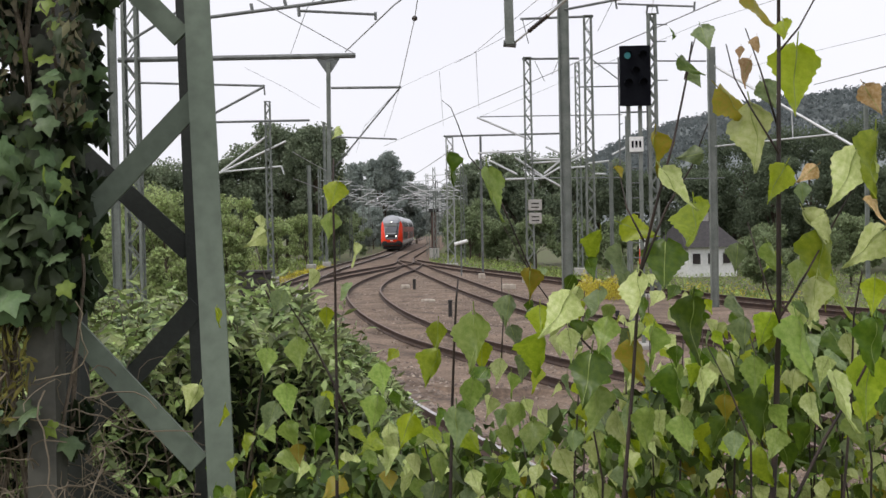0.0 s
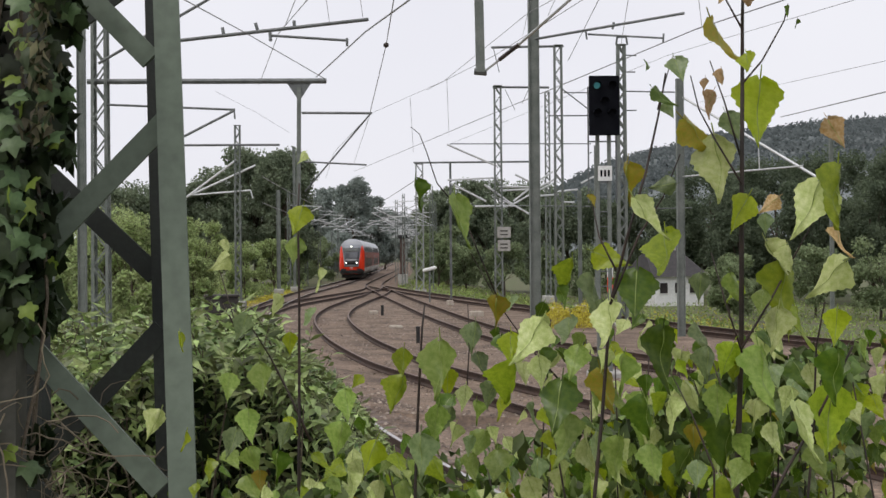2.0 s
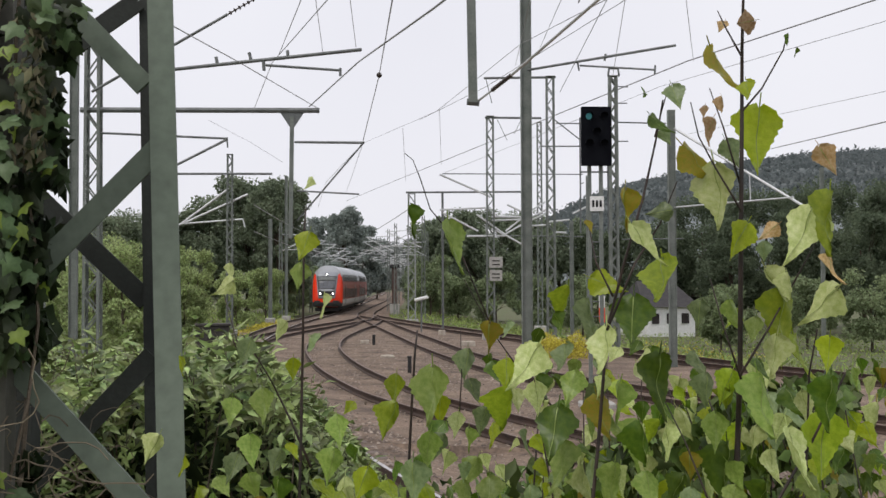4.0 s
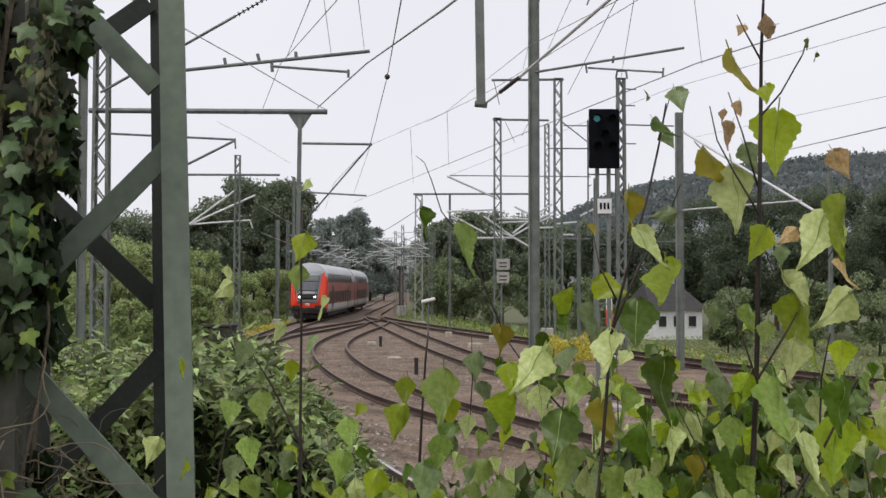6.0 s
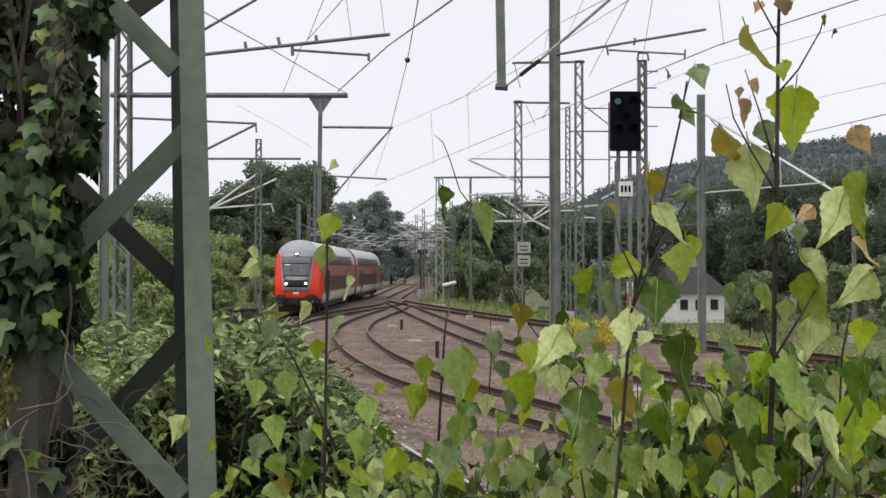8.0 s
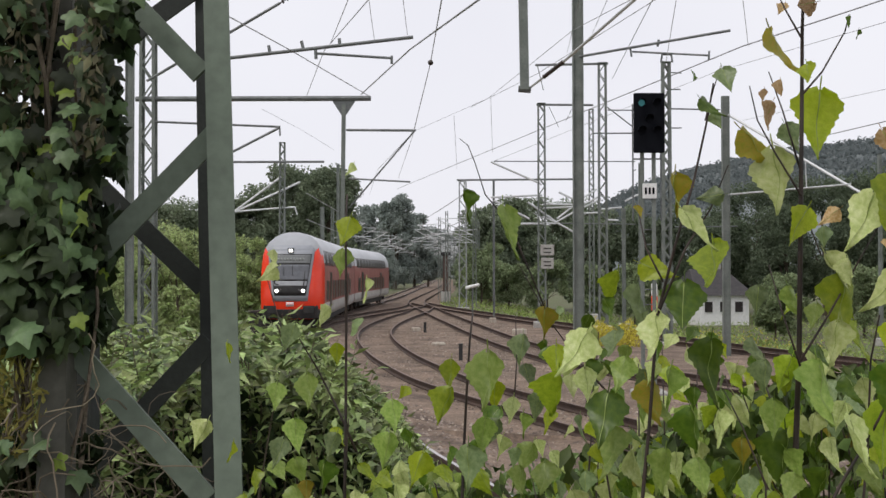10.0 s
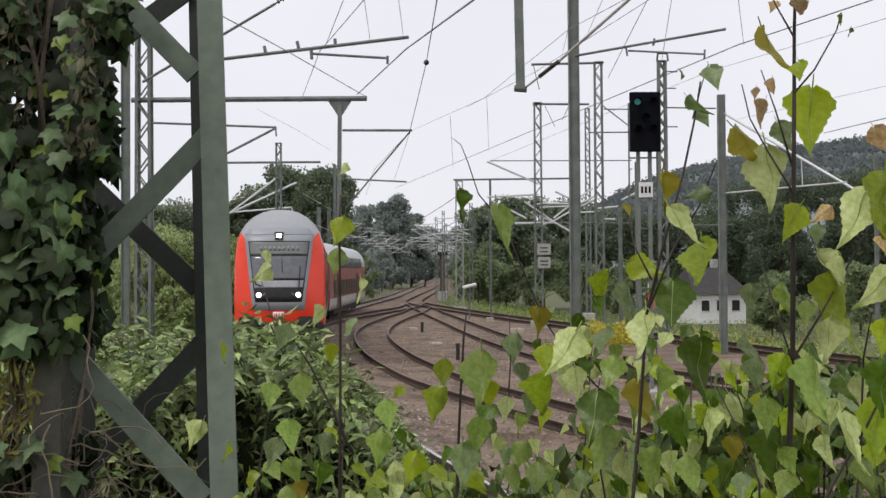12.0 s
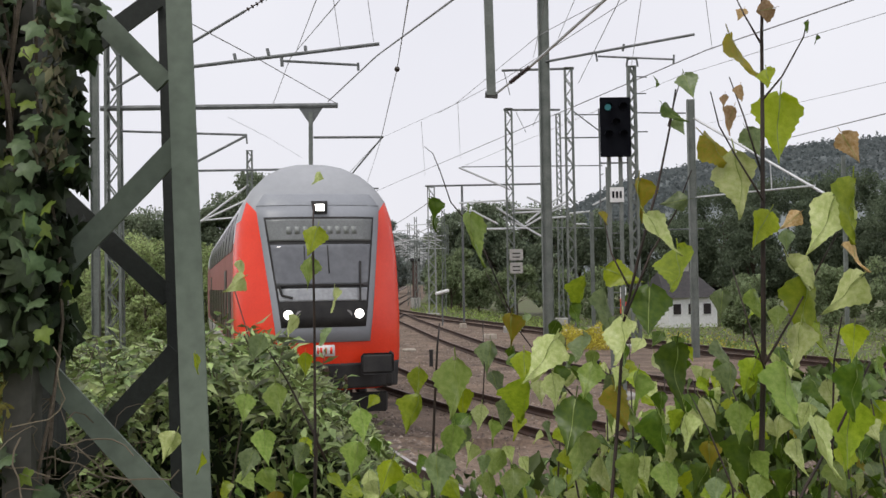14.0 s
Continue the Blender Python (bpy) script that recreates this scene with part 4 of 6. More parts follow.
rods("hanging_post", "square steel post hanging from above with a ribbed insulator strut", "hanging post", [
    ("post", (1.901, 30, 12.169), (1.971, 30, 7.629), 0.115), ("foot", (1.805, 30, 7.659), (2.136, 30, 7.629), 0.09),
        ("top_beam", (1.901, 30, 12.139), (5.42, 47.9, 16.3), 0.12)])
rods("feeder_strut", "pale strut with a ribbed dark insulator fixed to the hanging post", "strut", [
    ("tube", (2.076, 30, 7.659), (2.419, 29.4, 7.857), 0.03), ("insulator", (2.419, 29.4, 7.857), (2.85, 28.4, 8.086), 0.062), ("tube", (2.85, 28.4, 8.086), (4.628, 22.4, 9.037), 0.036)], M_PALETUBE)
# lattice masts to the right
m1 = lattice_mast("slender lattice mast with a short top arm", 4.829, 60, 0.0, 11.733, 0.38)
rods("top_arm", "horizontal steel arm at the top of a lattice mast", "bracket", [("arm", (4.573, 60, 11.673), (7.581, 60, 11.642), 0.06), ("stay", (5.234, 60, 11.552), (5.743, 60, 10.466), 0.015), ("stay", (6.498, 60, 11.552), (6.135, 60, 10.798), 0.015)], on=m1)
m2 = lattice_mast("slender lattice mast behind the tall steel mast", 7.395, 55, 0.0, 12.953, 0.38)
rods("top_arm", "horizontal steel arm at the top of a lattice mast", "bracket", [("arm", (4.139, 55, 12.87), (7.672, 55, 12.926), 0.06), ("stay", (4.25, 55, 12.815), (4.524, 55, 11.652), 0.02)], on=m2)
lattice_mast("thin lattice mast in the yard", 9.459, 76, -0.2, 13.695, 0.3)
m3 = lattice_mast("lattice mast behind the light signal", 8.781, 46, -0.2, 11.315, 0.3, leg=0.05)
rods("mast_fittings", "curved top fitting and step irons of the mast behind the signal", "bracket", [
    ("hook", (8.586, 46, 11.315), (8.633, 46, 11.639), 0.04), ("hook", (8.633, 46, 11.639), (9.003, 46, 11.639), 0.04), ("hook", (9.003, 46, 11.639), (9.048, 46, 11.315), 0.04),
    ("rung", (8.954, 46, 10.898), (9.415, 46, 10.875), 0.025), ("rung", (8.951, 46, 10.204), (9.366, 46, 10.204), 0.025), ("rung", (8.948, 46, 9.417), (10.977, 46, 9.371), 0.03), ("rung", (8.945, 46, 8.631), (9.406, 46, 8.631), 0.025)], on=m3)
beam_mast("grey-green steel mast on the far side of the tracks", 9.726, 40, -0.5, 8.997, 0.25, group="steel masts")
beam_mast("slim grey post in the yard", 10.07, 60, -0.3, 8.539, 0.2, group="steel masts")
beam_mast("slim grey post in the yard", 9.782, 64, -0.3, 6.355, 0.2, group="steel masts")
beam_mast("distant slim grey mast near the woods", 26.539, 70, -1.5, 10.022, 0.22, group="steel masts")
rods("yard_arms", "grey steel arms and stays between the lattice masts", "bracket", [
    ("arm", (6.946, 55, 9.524), (8.985, 55, 9.524), 0.035), ("arm", (7.611, 55, 10.823), (8.848, 55, 9.855), 0.03), ("arm", (7.665, 55, 10.657), (10.367, 55, 10.629), 0.03),
    ("arm", (7.921, 70, 8.512), (0.386, 70, 8.477), 0.06), ("arm", (2.855, 75, 10.124), (12.246, 75, 10.086), 0.035), ("arm", (2.78, 75, 10.086), (6.046, 75, 8.544), 0.03),
    ("arm", (4.063, 70, 5.811), (11.417, 70, 5.706), 0.035), ("arm", (11.887, 60, 5.141), (15.189, 60, 5.171), 0.035)], M_STEEL, on=m2)
lattice_mast("grey lattice gantry post beside the line", 0.99, 94, -0.3, 10.3, 0.6, 0.5, 0.9, 0.05, mat_=M_GANTRY)
beam_mast("pale gantry post beside the line", 2.735, 72, -0.3, 8.675, 0.14, group="steel masts", material=M_STEEL)
rods("far_cantilever", "pale cantilever tubes reaching over the far tracks", "cantilever", [
    ("tube", (9.805, 40, 8.353), (13.298, 36, 5.124), 0.045), ("tube", (9.791, 40, 5.503), (12.725, 36, 5.557), 0.028), ("strut", (11.915, 38, 6.53), (11.947, 38, 5.596), 0.02)], M_PALETUBE)

# portal on the left
lattice_mast("tall lattice mast carrying a long horizontal beam", -10.746, 40, -0.1, 12.059, 0.5, leg=0.045)
beam_mast("round grey post beside the lattice mast", -10.264, 36, 0.2, 10.407, 0.24, group="steel masts")
beam_mast("round grey post beside the lattice mast", -10.627, 34, 0.2, 9.299, 0.2, group="steel masts")
beam = rods("portal_beam", "long horizontal steel beam with a hanging post and bracket", "portal beam", [
    ("beam", (-11.192, 40, 8.956), (-2.828, 40, 8.956), 0.095), ("post", (-3.79, 40, 8.735), (-3.842, 40, 4.421), 0.07),
    ("rod", (-3.689, 40, 7.831), (-1.212, 39, 7.685), 0.045), ("strut", (-1.251, 39, 7.666), (-3.603, 40, 5.062), 0.03), ("rod", (-3.605, 40, 6.104), (-1.406, 39, 5.904), 0.03)])
bm = bmesh.new()
gx, gy, gz = (-3.791, 40, 8.876)
vs = [bm.verts.new((gx + dx, gy + dy, gz + dz)) for dy in (-0.03, 0.03) for dx, dz in ((-0.42, 0), (0.42, 0), (0.09, -0.5), (-0.09, -0.5))]
for f in ((0, 1, 2, 3), (7, 6, 5, 4), (0, 4, 5, 1), (1, 5, 6, 2), (2, 6, 7, 3), (3, 7, 4, 0)):
    bm.faces.new([vs[k] for k in f])
part("gusset", bm, M_STEEL, beam)
rods("left_cantilever", "upper cantilever tubes over the curved track", "cantilever", [
    ("tube", (-8.257, 34, 9.094), (-1.126, 34, 9.882), 0.055), ("steady_arm", (-4.078, 34, 9.402), (-1.774, 34, 9.248), 0.04), ("drop", (-4.078, 34, 9.505), (-4.06, 34, 9.231), 0.05), ("drop", (-1.774, 34, 9.316), (-1.774, 34, 9.077), 0.04),
    ("strut", (-9.31, 34.5, 8.665), (-5.158, 34, 10.927), 0.045), ("insulator", (-5.158, 34, 10.927), (-4.083, 34, 11.562), 0.075), ("clamp", (-5.495, 34, 9.642), (-5.46, 34, 9.436), 0.05), ("clamp", (-4.506, 34, 9.779), (-4.437, 34, 9.505), 0.05), ("clamp", (-3.362, 34, 9.847), (-3.345, 34, 9.676), 0.05)])
rods("left_cantilever", "lower cantilever tubes over the curved track", "cantilever", [
    ("tube", (-10.666, 40, 8.152), (-6.054, 40, 7.951), 0.04), ("tube", (-6.094, 40, 7.911), (-8.295, 40, 6.786), 0.045), ("tube", (-9.124, 44, 7.097), (-4.937, 44, 7.097), 0.045), ("drop", (-6.075, 40, 7.991), (-6.053, 40, 7.63), 0.03)])
rods("pale_cantilever", "pale tubes of a folded cantilever bracket", "cantilever", [
    ("tube", (-12.458, 64, 6.098), (-9.614, 64, 8.215), 0.06), ("tube", (-12.363, 64, 6.162), (-8.556, 64, 7.894), 0.06), ("tube", (-12.299, 64, 6.226), (-8.84, 64, 6.483), 0.05), ("tube", (-8.84, 64, 6.483), (-8.711, 64, 6.034), 0.04)], M_PALETUBE)
lattice_mast("short lattice mast in front of the dark trees", -9.559, 64, 0.1, 10.142, 0.3)
beam_mast("slim post among the trees", -10.25, 90, 0, 7.979, 0.3, group="steel masts")
beam_mast("slim post among the trees", -9.591, 96, 0, 11.982, 0.24, group="steel masts")

# a row of masts with cantilevers along the line
for x, y, reach, side in ((-10.9, 104, 3.2, 1), (-0.4, 108, 3.0, -1), (-10.0, 128, 3.0, 1), (-0.2, 136, 3.0, -1), (-9.6, 156, 3.2, 1), (1.2, 160, 3.6, -1), (-9.4, 186, 3.2, 1), (1.4, 190, 3.6, -1), (-9.2, 224, 3.2, 1), (1.6, 230, 3.6, -1), (2.0, 96, 3.4, -1), (3.0, 124, 3.2, -1), (3.6, 146, 3.4, -1), (-1.2, 120, 2.8, -1), (-0.6, 150, 2.8, -1), (2.4, 174, 3.6, -1), (-9.5, 142, 3.0, 1), (-10.4, 116, 3.0, 1), (0.6, 206, 3.4, -1), (0.8, 250, 3.4, -1), (-9.0, 270, 3.2, 1), (1.8, 280, 3.4, -1)):
    line_bracket(x, y, reach, side)
for pts, r, sag in (
        ([(2.983, 17.05, 7.694), (4.18, 26, 9.343)], 0.02, 0),
        ([(1.089, 12.80, 6.482), (0.575, 18.00, 7.232), (-1.079, 30.00, 8.720), (-3.172, 39.90, 9.079)], 0.020, 0), ([(0.005, 14.00, 6.819), (-0.603, 34, 9.109), (-1.264, 39.00, 7.707)], 0.012, 0), ([(-5.147, 16.85, 7.636), (-4.561, 32, 9.11), (-2.888, 40, 9.037)], 0.014, 0),
        ([(-1.346, 18.44, 8.093), (-3.618, 34, 9.71)], 0.010, 0), ([(-0.698, 20.73, 8.75), (-4.047, 36, 9.863), (-6.493, 50, 10.345)], 0.012, 0), ([(-1.591, 20.28, 8.621), (-2.287, 34, 9.727)], 0.008, 0), ([(-0.944, 19.9, 8.512), (-1.297, 34, 9.95)], 0.008, 0),
        ([(-11.692, 60, 9.141), (-6.054, 40, 7.931)], 0.012, 0), ([(15.617, 29.62, 11.302), (10.877, 42, 11.167), (7.749, 55, 11.099), (2.976, 90, 12.402), (-7.059, 150, 13.837)], 0.024, 0),
        ([(17.721, 28.87, 11.086), (14.026, 60, 13.363), (3.426, 90, 11.589)], 0.012, 0), ([(14.923, 32.14, 7.645), (20.024, 60, 10.014)], 0.022, 0), ([(18.485, 39.79, 9.881), (18.105, 70, 12.131)], 0.010, 0),
        ([(2.37, 18.89, 8.222), (6.203, 60, 14.42)], 0.010, 0), ([(3.678, 22.97, 9.393), (6.3, 50, 13.365)], 0.010, 0), ([(5.666, 27.88, 10.802), (7.89, 55, 12.206)], 0.014, 0), ([(5.275, 21.29, 8.911), (4.338, 40, 11.353), (1.986, 60, 12.004), (-2.887, 90, 14.028)], 0.012, 0),
        ([(-1.251, 39, 7.666), (-4.522, 70, 9.144), (-7.929, 110, 10.287)], 0.012, 0), ([(-9.253, 55.00, 10.776), (-7.999, 60.00, 10.394), (-6.822, 66.00, 9.934)], 0.008, 0), ([(2.136, 60, 12.155), (3.336, 90, 12.311)], 0.012, 0), ([(0.18, 60, 11.1), (0.551, 100, 11.863)], 0.012, 0),
        ([(-1.264, 39.00, 7.648), (-2.814, 60.00, 7.698)], 0.008, 0), ([(0.902, 50, 10.093), (3.13, 40, 9.842), (5.895, 23.08, 9.425)], 0.010, 0), ([(7.325, 28.77, 11.058), (11.088, 42, 11.167)], 0.010, 0), ([(5.37, 25.78, 10.199), (8.794, 46, 11.361)], 0.010, 0)):
    wire(pts, r, sag=sag)
LINE_WIRES = ((LINE_1, 5.6, 0.02), (LINE_1, 7.0, 0.022), (LINE_3, 5.6, 0.02), (LINE_3, 7.0, 0.022))
for line, z, r in LINE_WIRES:
    wire([(line(y), y, z) for y in range(60, 300, 30)], r, "contact wire and messenger wire above the track", 0.05)
bm = bmesh.new()
bmesh.ops.create_uvsphere(bm, u_segments=12, v_segments=8, radius=0.085, matrix=Matrix.Translation((-0.603, 34, 9.109)))
tagged(part("wire_insulator", bm, M_BROWNINS, smooth=True), "small dark round insulator hanging on a thin wire", "insulator")


# ---- the light signal and small things beside the tracks ----
def build_signal():
    x, y = 4.745, 27
    sig = thing("light_signal", "tall railway light signal with a black board and green lamp", "railway signal", pose(x, y, 0))
    top, bot = 7.064, 5.626
    h = top - bot
    part("board", box(bmesh.new(), (0.74, 0.05, h), pose(0, 0, (top + bot) / 2), 0.02), M_SIGNALBLACK, sig, "black rectangular signal board")
    part("lamp_case", box(bmesh.new(), (0.62, 0.28, h - 0.12), pose(0, 0.16, (top + bot) / 2), 0.04), M_SIGNALBLACK, sig)
    for i, (dx, dz) in enumerate(((-0.18, 0.24), (0.18, 0.24), (0, 0.62), (-0.18, 0.9), (0.18, 0.9))):
        bm = bmesh.new()
        zz = top - dz
        bar(bm, (dx, -0.02, zz), (dx, -0.05, zz), 0.075, sides=18)
        lamp = part("lamp", bm, M_GREENLAMP if i == 0 else M_SIGNALBLACK, sig, "green lit lamp" if i == 0 else "unlit lamp")
        bm = bmesh.new()
        for k in range(9):
            a0, a1 = math.pi * k / 9, math.pi * (k + 1) / 9
            vs = [bm.verts.new((dx + math.cos(a) * 0.1, yy, zz + math.sin(a) * 0.1)) for a, yy in ((a0, -0.03), (a1, -0.03), (a1, -0.19), (a0, -0.19))]
            bm.faces.new(vs)
        bmesh.ops.remove_doubles(bm, verts=bm.verts, dist=0.001)
        bmesh.ops.solidify(bm, geom=bm.faces[:], thickness=0.006)
        part("hood", bm, M_SIGNALBLACK, lamp)
    for dx in (-0.14, 0.14):
        part("post", box(bmesh.new(), (0.09, 0.09, bot + 0.8), pose(dx, 0.2, (bot - 0.4) / 2), 0.01), M_MASTFAR, sig)
    for k in range(14):
        part("rung", bar(bmesh.new(), (-0.14, 0.2, 0.2 + k * 0.36), (0.14, 0.2, 0.2 + k * 0.36), 0.015, sides=5), M_STEEL, sig)
    bm = bmesh.new()
    for s in (-0.32, 0.36):
        tube(bm, [(s, 0.45, bot - 1.6), (s, 0.45, top - 0.2)], 0.02)
    for k in range(4):
        tube(bm, [(-0.32, 0.45, bot - 0.4 + k * 0.5), (-0.32, 0.0, bot - 0.4 + k * 0.5)], 0.012)
    tube(bm, [(-0.32, 0.45, bot - 0.1), (0.36, 0.45, bot - 0.1)], 0.02)
    part("service_basket", bm, M_STEEL, sig)
    p = (4.767, 26.9, 4.725)
    plate = part("number_plate", box(bmesh.new(), (0.34, 0.015, 0.36), pose(p[0] - x, 0.1, p[2]), 0.004), M_WHITE, sig, "small white plate with dark bars")
    for k in (-0.09, 0, 0.09):
        part("bar", box(bmesh.new(), (0.05, 0.006, 0.16), pose(p[0] - x + k, 0.088, p[2])), M_SIGNALBLACK, plate)
    part("footing", box(bmesh.new(), (0.8, 0.8, 0.5), pose(0, 0.2, -0.3), 0.04), M_CONCRETE, sig)


build_signal()


def small_things():
    # brown post with a cap beside the points
    post = thing("relay_post", "dark rusty brown post with a black cap beside the points", "post", pose(-0.52, 114, 0))
    part("base", box(bmesh.new(), (1.0, 0.8, 1.1), pose(0, 0, 0.25), 0.05), M_CONCRETE, post, "grey concrete base")
    part("shaft", box(bmesh.new(), (0.56, 0.56, 3.8), pose(0, 0, 2.6), 0.04), mat("rusty_brown", (0.05, 0.03, 0.026), (0.10, 0.058, 0.046), 0.8, 3), post)
    part("cap", box(bmesh.new(), (1.0, 1.0, 0.36), pose(0, 0, 4.6), 0.08), M_BLACK, post)
    for g, h, w in (((-1.276, 55.524, 0), 0.5, 0.14), ((0.324, 38.166, 0), 0.55, 0.13), ((5.513, 35.29, -0), 0.3, 0.12)):
        ob = thing("marker_post", "short black marker post between the tracks", "marker post", pose(g[0], g[1], -0.2), "marker posts")
        part("stake", box(bmesh.new(), (w, w, h), pose(0, 0, h / 2), 0.015), M_BLACK, ob)
        part("cap", box(bmesh.new(), (w * 1.2, w * 1.2, 0.05), pose(0, 0, h), 0.012), M_BLACK, ob)
    for g, s in (((-1.754, 56.644, 0), (0.42, 0.35, 0.2)), ((-0.505, 45.976, 0), (0.5, 0.4, 0.12)), ((2.438, 65.965, 0), (0.35, 0.35, 0.3)), ((3.258, 53.924, 0), (0.6, 0.45, 0.26)), ((2.355, 28.785, 0), (0.4, 0.3, 0.12)), ((4.005, 31.353, 0), (0.35, 0.3, 0.10))):
        ob = thing("cable_box", "pale concrete cable cover lying between the tracks", "cable box", pose(g[0], g[1], -0.2, 0, 0, 15), group="cable covers")
        part("cover", box(bmesh.new(), s, pose(0, 0, s[2] / 2), 0.03), M_SLAB, ob)
        part("lid", box(bmesh.new(), (s[0] * 0.8, s[1] * 0.8, 0.03), pose(0, 0, s[2]), 0.01), M_SLAB, ob)
    g = (-8.009, 52.413, 0)
    ob = thing("buffer_block", "dark weathered concrete block beside the track", "concrete block", pose(g[0] - 0.6, g[1], -0.3, 0, 0, 12))
    part("block", box(bmesh.new(), (1.5, 0.9, 1.25), pose(0, 0, 0.6), 0.06), M_DARKBOX, ob)
    part("top", box(bmesh.new(), (1.6, 1.0, 0.12), pose(0, 0, 1.26), 0.03), M_DARKBOX, ob)
    # crowded arms that hold the contact wires on two lattice masts
    for rows in ((((2.132, 60, 6.734), (4.836, 60, 6.854)), ((2.282, 60, 6.583), (4.173, 60, 5.591)), ((3.572, 60, 5.321), (5.644, 60, 5.351)), ((4.084, 60, 6.493), (5.644, 60, 5.381)), ((4.925, 60, 6.373), (6.546, 60, 6.343)), ((4.925, 60, 6.162), (6.546, 60, 6.223)), ((5.584, 60, 5.411), (6.546, 60, 5.952)), ((5.644, 60, 5.591), (6.486, 60, 6.253)), ((5.584, 60, 5.411), (6.483, 60, 4.901)), ((2.134, 60, 8.629), (4.776, 60, 7.455)), ((5.737, 60, 7.004), (6.547, 60, 6.613)), ((4.864, 60, 5.712), (5.644, 60, 5.381))), (((7.013, 62, 6.678), (8.008, 62, 7.3)), ((7.013, 62, 6.337), (8.255, 62, 6.958)), ((7.012, 62, 6.181), (8.255, 62, 6.771)), ((7.012, 62, 5.964), (8.315, 62, 6.026)), ((8.098, 62, 6.181), (9.371, 62, 6.306)), ((8.562, 62, 5.622), (9.182, 62, 5.591)), ((9.558, 62, 6.647), (10.49, 62, 7.113)))):
        ob = thing("contact_wire_bracket", "pale tubular arms holding contact wires on a lattice mast", "bracket", group="contact wire brackets")
        for a, b in rows:
            part("arm", bar(bmesh.new(), a, b, 0.055, sides=7), M_PALETUBE, ob)
    p = (8.609, 48, 1.194)
    ob = thing("marker_board", "small red and white marker board on a post", "marker board", pose(p[0], p[1], 0))
    part("post", bar(bmesh.new(), (0, 0, -0.3), (0, 0, p[2] + 1.2), 0.04), M_STEEL, ob)
    part("board", box(bmesh.new(), (0.26, 0.03, 0.62), pose(0, -0.05, p[2] + 0.25), 0.01), M_ORANGE, ob, "red lower half of the board")
    part("board", box(bmesh.new(), (0.26, 0.03, 0.5), pose(0, -0.05, p[2] + 0.82), 0.01), M_WHITE, ob, "white upper half of the board")
    p = (5.04, 60, 3.58)
    for dz, k in ((0.35, 0.8), (-0.35, 0.75)):
        ob = thing("mast_plate", "pale rectangular plate fixed on the lattice mast", "plate", pose(p[0] + 0.05, p[1] - 0.3, p[2] + dz))
        part("sheet", box(bmesh.new(), (k * 0.9, 0.03, 0.58), None, 0.01), M_CONCRETE, ob)
        for q in (-0.12, 0.08):
            part("bar", box(bmesh.new(), (0.4, 0.012, 0.06), pose(0, -0.02, q)), M_DARKBOX, ob)
    p = (1.329, 70, 1.891)
    ob = thing("yard_lamp", "small white lamp head on a short post", "lamp", pose(p[0], p[1], 0))
    part("post", bar(bmesh.new(), (0, 0, -0.3), (0, 0, p[2]), 0.05), M_STEEL, ob)
    part("head", box(bmesh.new(), (0.9, 0.4, 0.2), pose(0, 0, p[2], 0, -14), 0.06), M_WHITE, ob)


small_things()



# ---- the near lattice mast with ivy ----
def angle_bar(bm, a, b, wide, thick, side, back):
    """An L-section from a to b: one flange faces -y, the other runs back from its edge on the given side."""
    a, b = Vector(a), Vector(b)
    flat_bar(bm, a, b, wide, thick)
    off = Vector((side * (wide / 2 - thick / 2), back / 2 + thick / 2, 0))
    flat_bar(bm, a + off, b + off, thick, back)
    return bm


def build_near_mast():
    mast = thing("near_lattice_mast", "grey-green painted lattice mast partly covered with ivy", "mast")
    part("leg", angle_bar(bmesh.new(), (-0.554, 2.86, 1.977), (-0.693, 3.28, 3.924), 0.071, 0.010, -1, 0.075), M_MAST, mast, "grey-green painted angle-iron leg")
    part("leg", angle_bar(bmesh.new(), (-1.015, 2.86, 1.977), (-1.136, 3.28, 3.924), 0.074, 0.010, 1, 0.075), M_MASTDIRTY, mast, "dirty brownish angle-iron leg")
    # rear legs take the paint that has shade mixed in
    part("leg", angle_bar(bmesh.new(), (-0.693, 3.36, 1.833), (-0.791, 3.62, 4.041), 0.075, 0.010, -1, 0.08), M_MASTSHADE, mast, "rear leg with shade put into its dark paint colour")
    part("leg", angle_bar(bmesh.new(), (-1.109, 3.36, 1.833), (-1.195, 3.62, 4.041), 0.08, 0.010, 1, 0.08), M_MASTSHADE, mast)
    for a, b in (((-0.976, 3.20, 3.637), (-0.707, 3.14, 3.361)), ((-0.656, 3.1, 3.187), (-1.016, 3.06, 2.805)), ((-1.008, 3.00, 2.579), (-0.641, 2.93, 2.201)), ((-0.664, 3.2, 3.88), (-1.051, 3.2, 3.525))):
        part("front_brace", flat_bar(bmesh.new(), Vector(a) + Vector((0, 0.05, 0)), Vector(b) + Vector((0, 0.05, 0)), 0.062, 0.012), M_MAST, mast)
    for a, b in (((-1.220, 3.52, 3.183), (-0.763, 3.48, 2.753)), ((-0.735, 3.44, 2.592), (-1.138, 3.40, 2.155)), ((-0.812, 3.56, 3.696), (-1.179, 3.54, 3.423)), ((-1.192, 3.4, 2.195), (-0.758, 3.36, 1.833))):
        part("back_brace", flat_bar(bmesh.new(), a, b, 0.062, 0.012), M_MASTSHADE, mast)


build_near_mast()


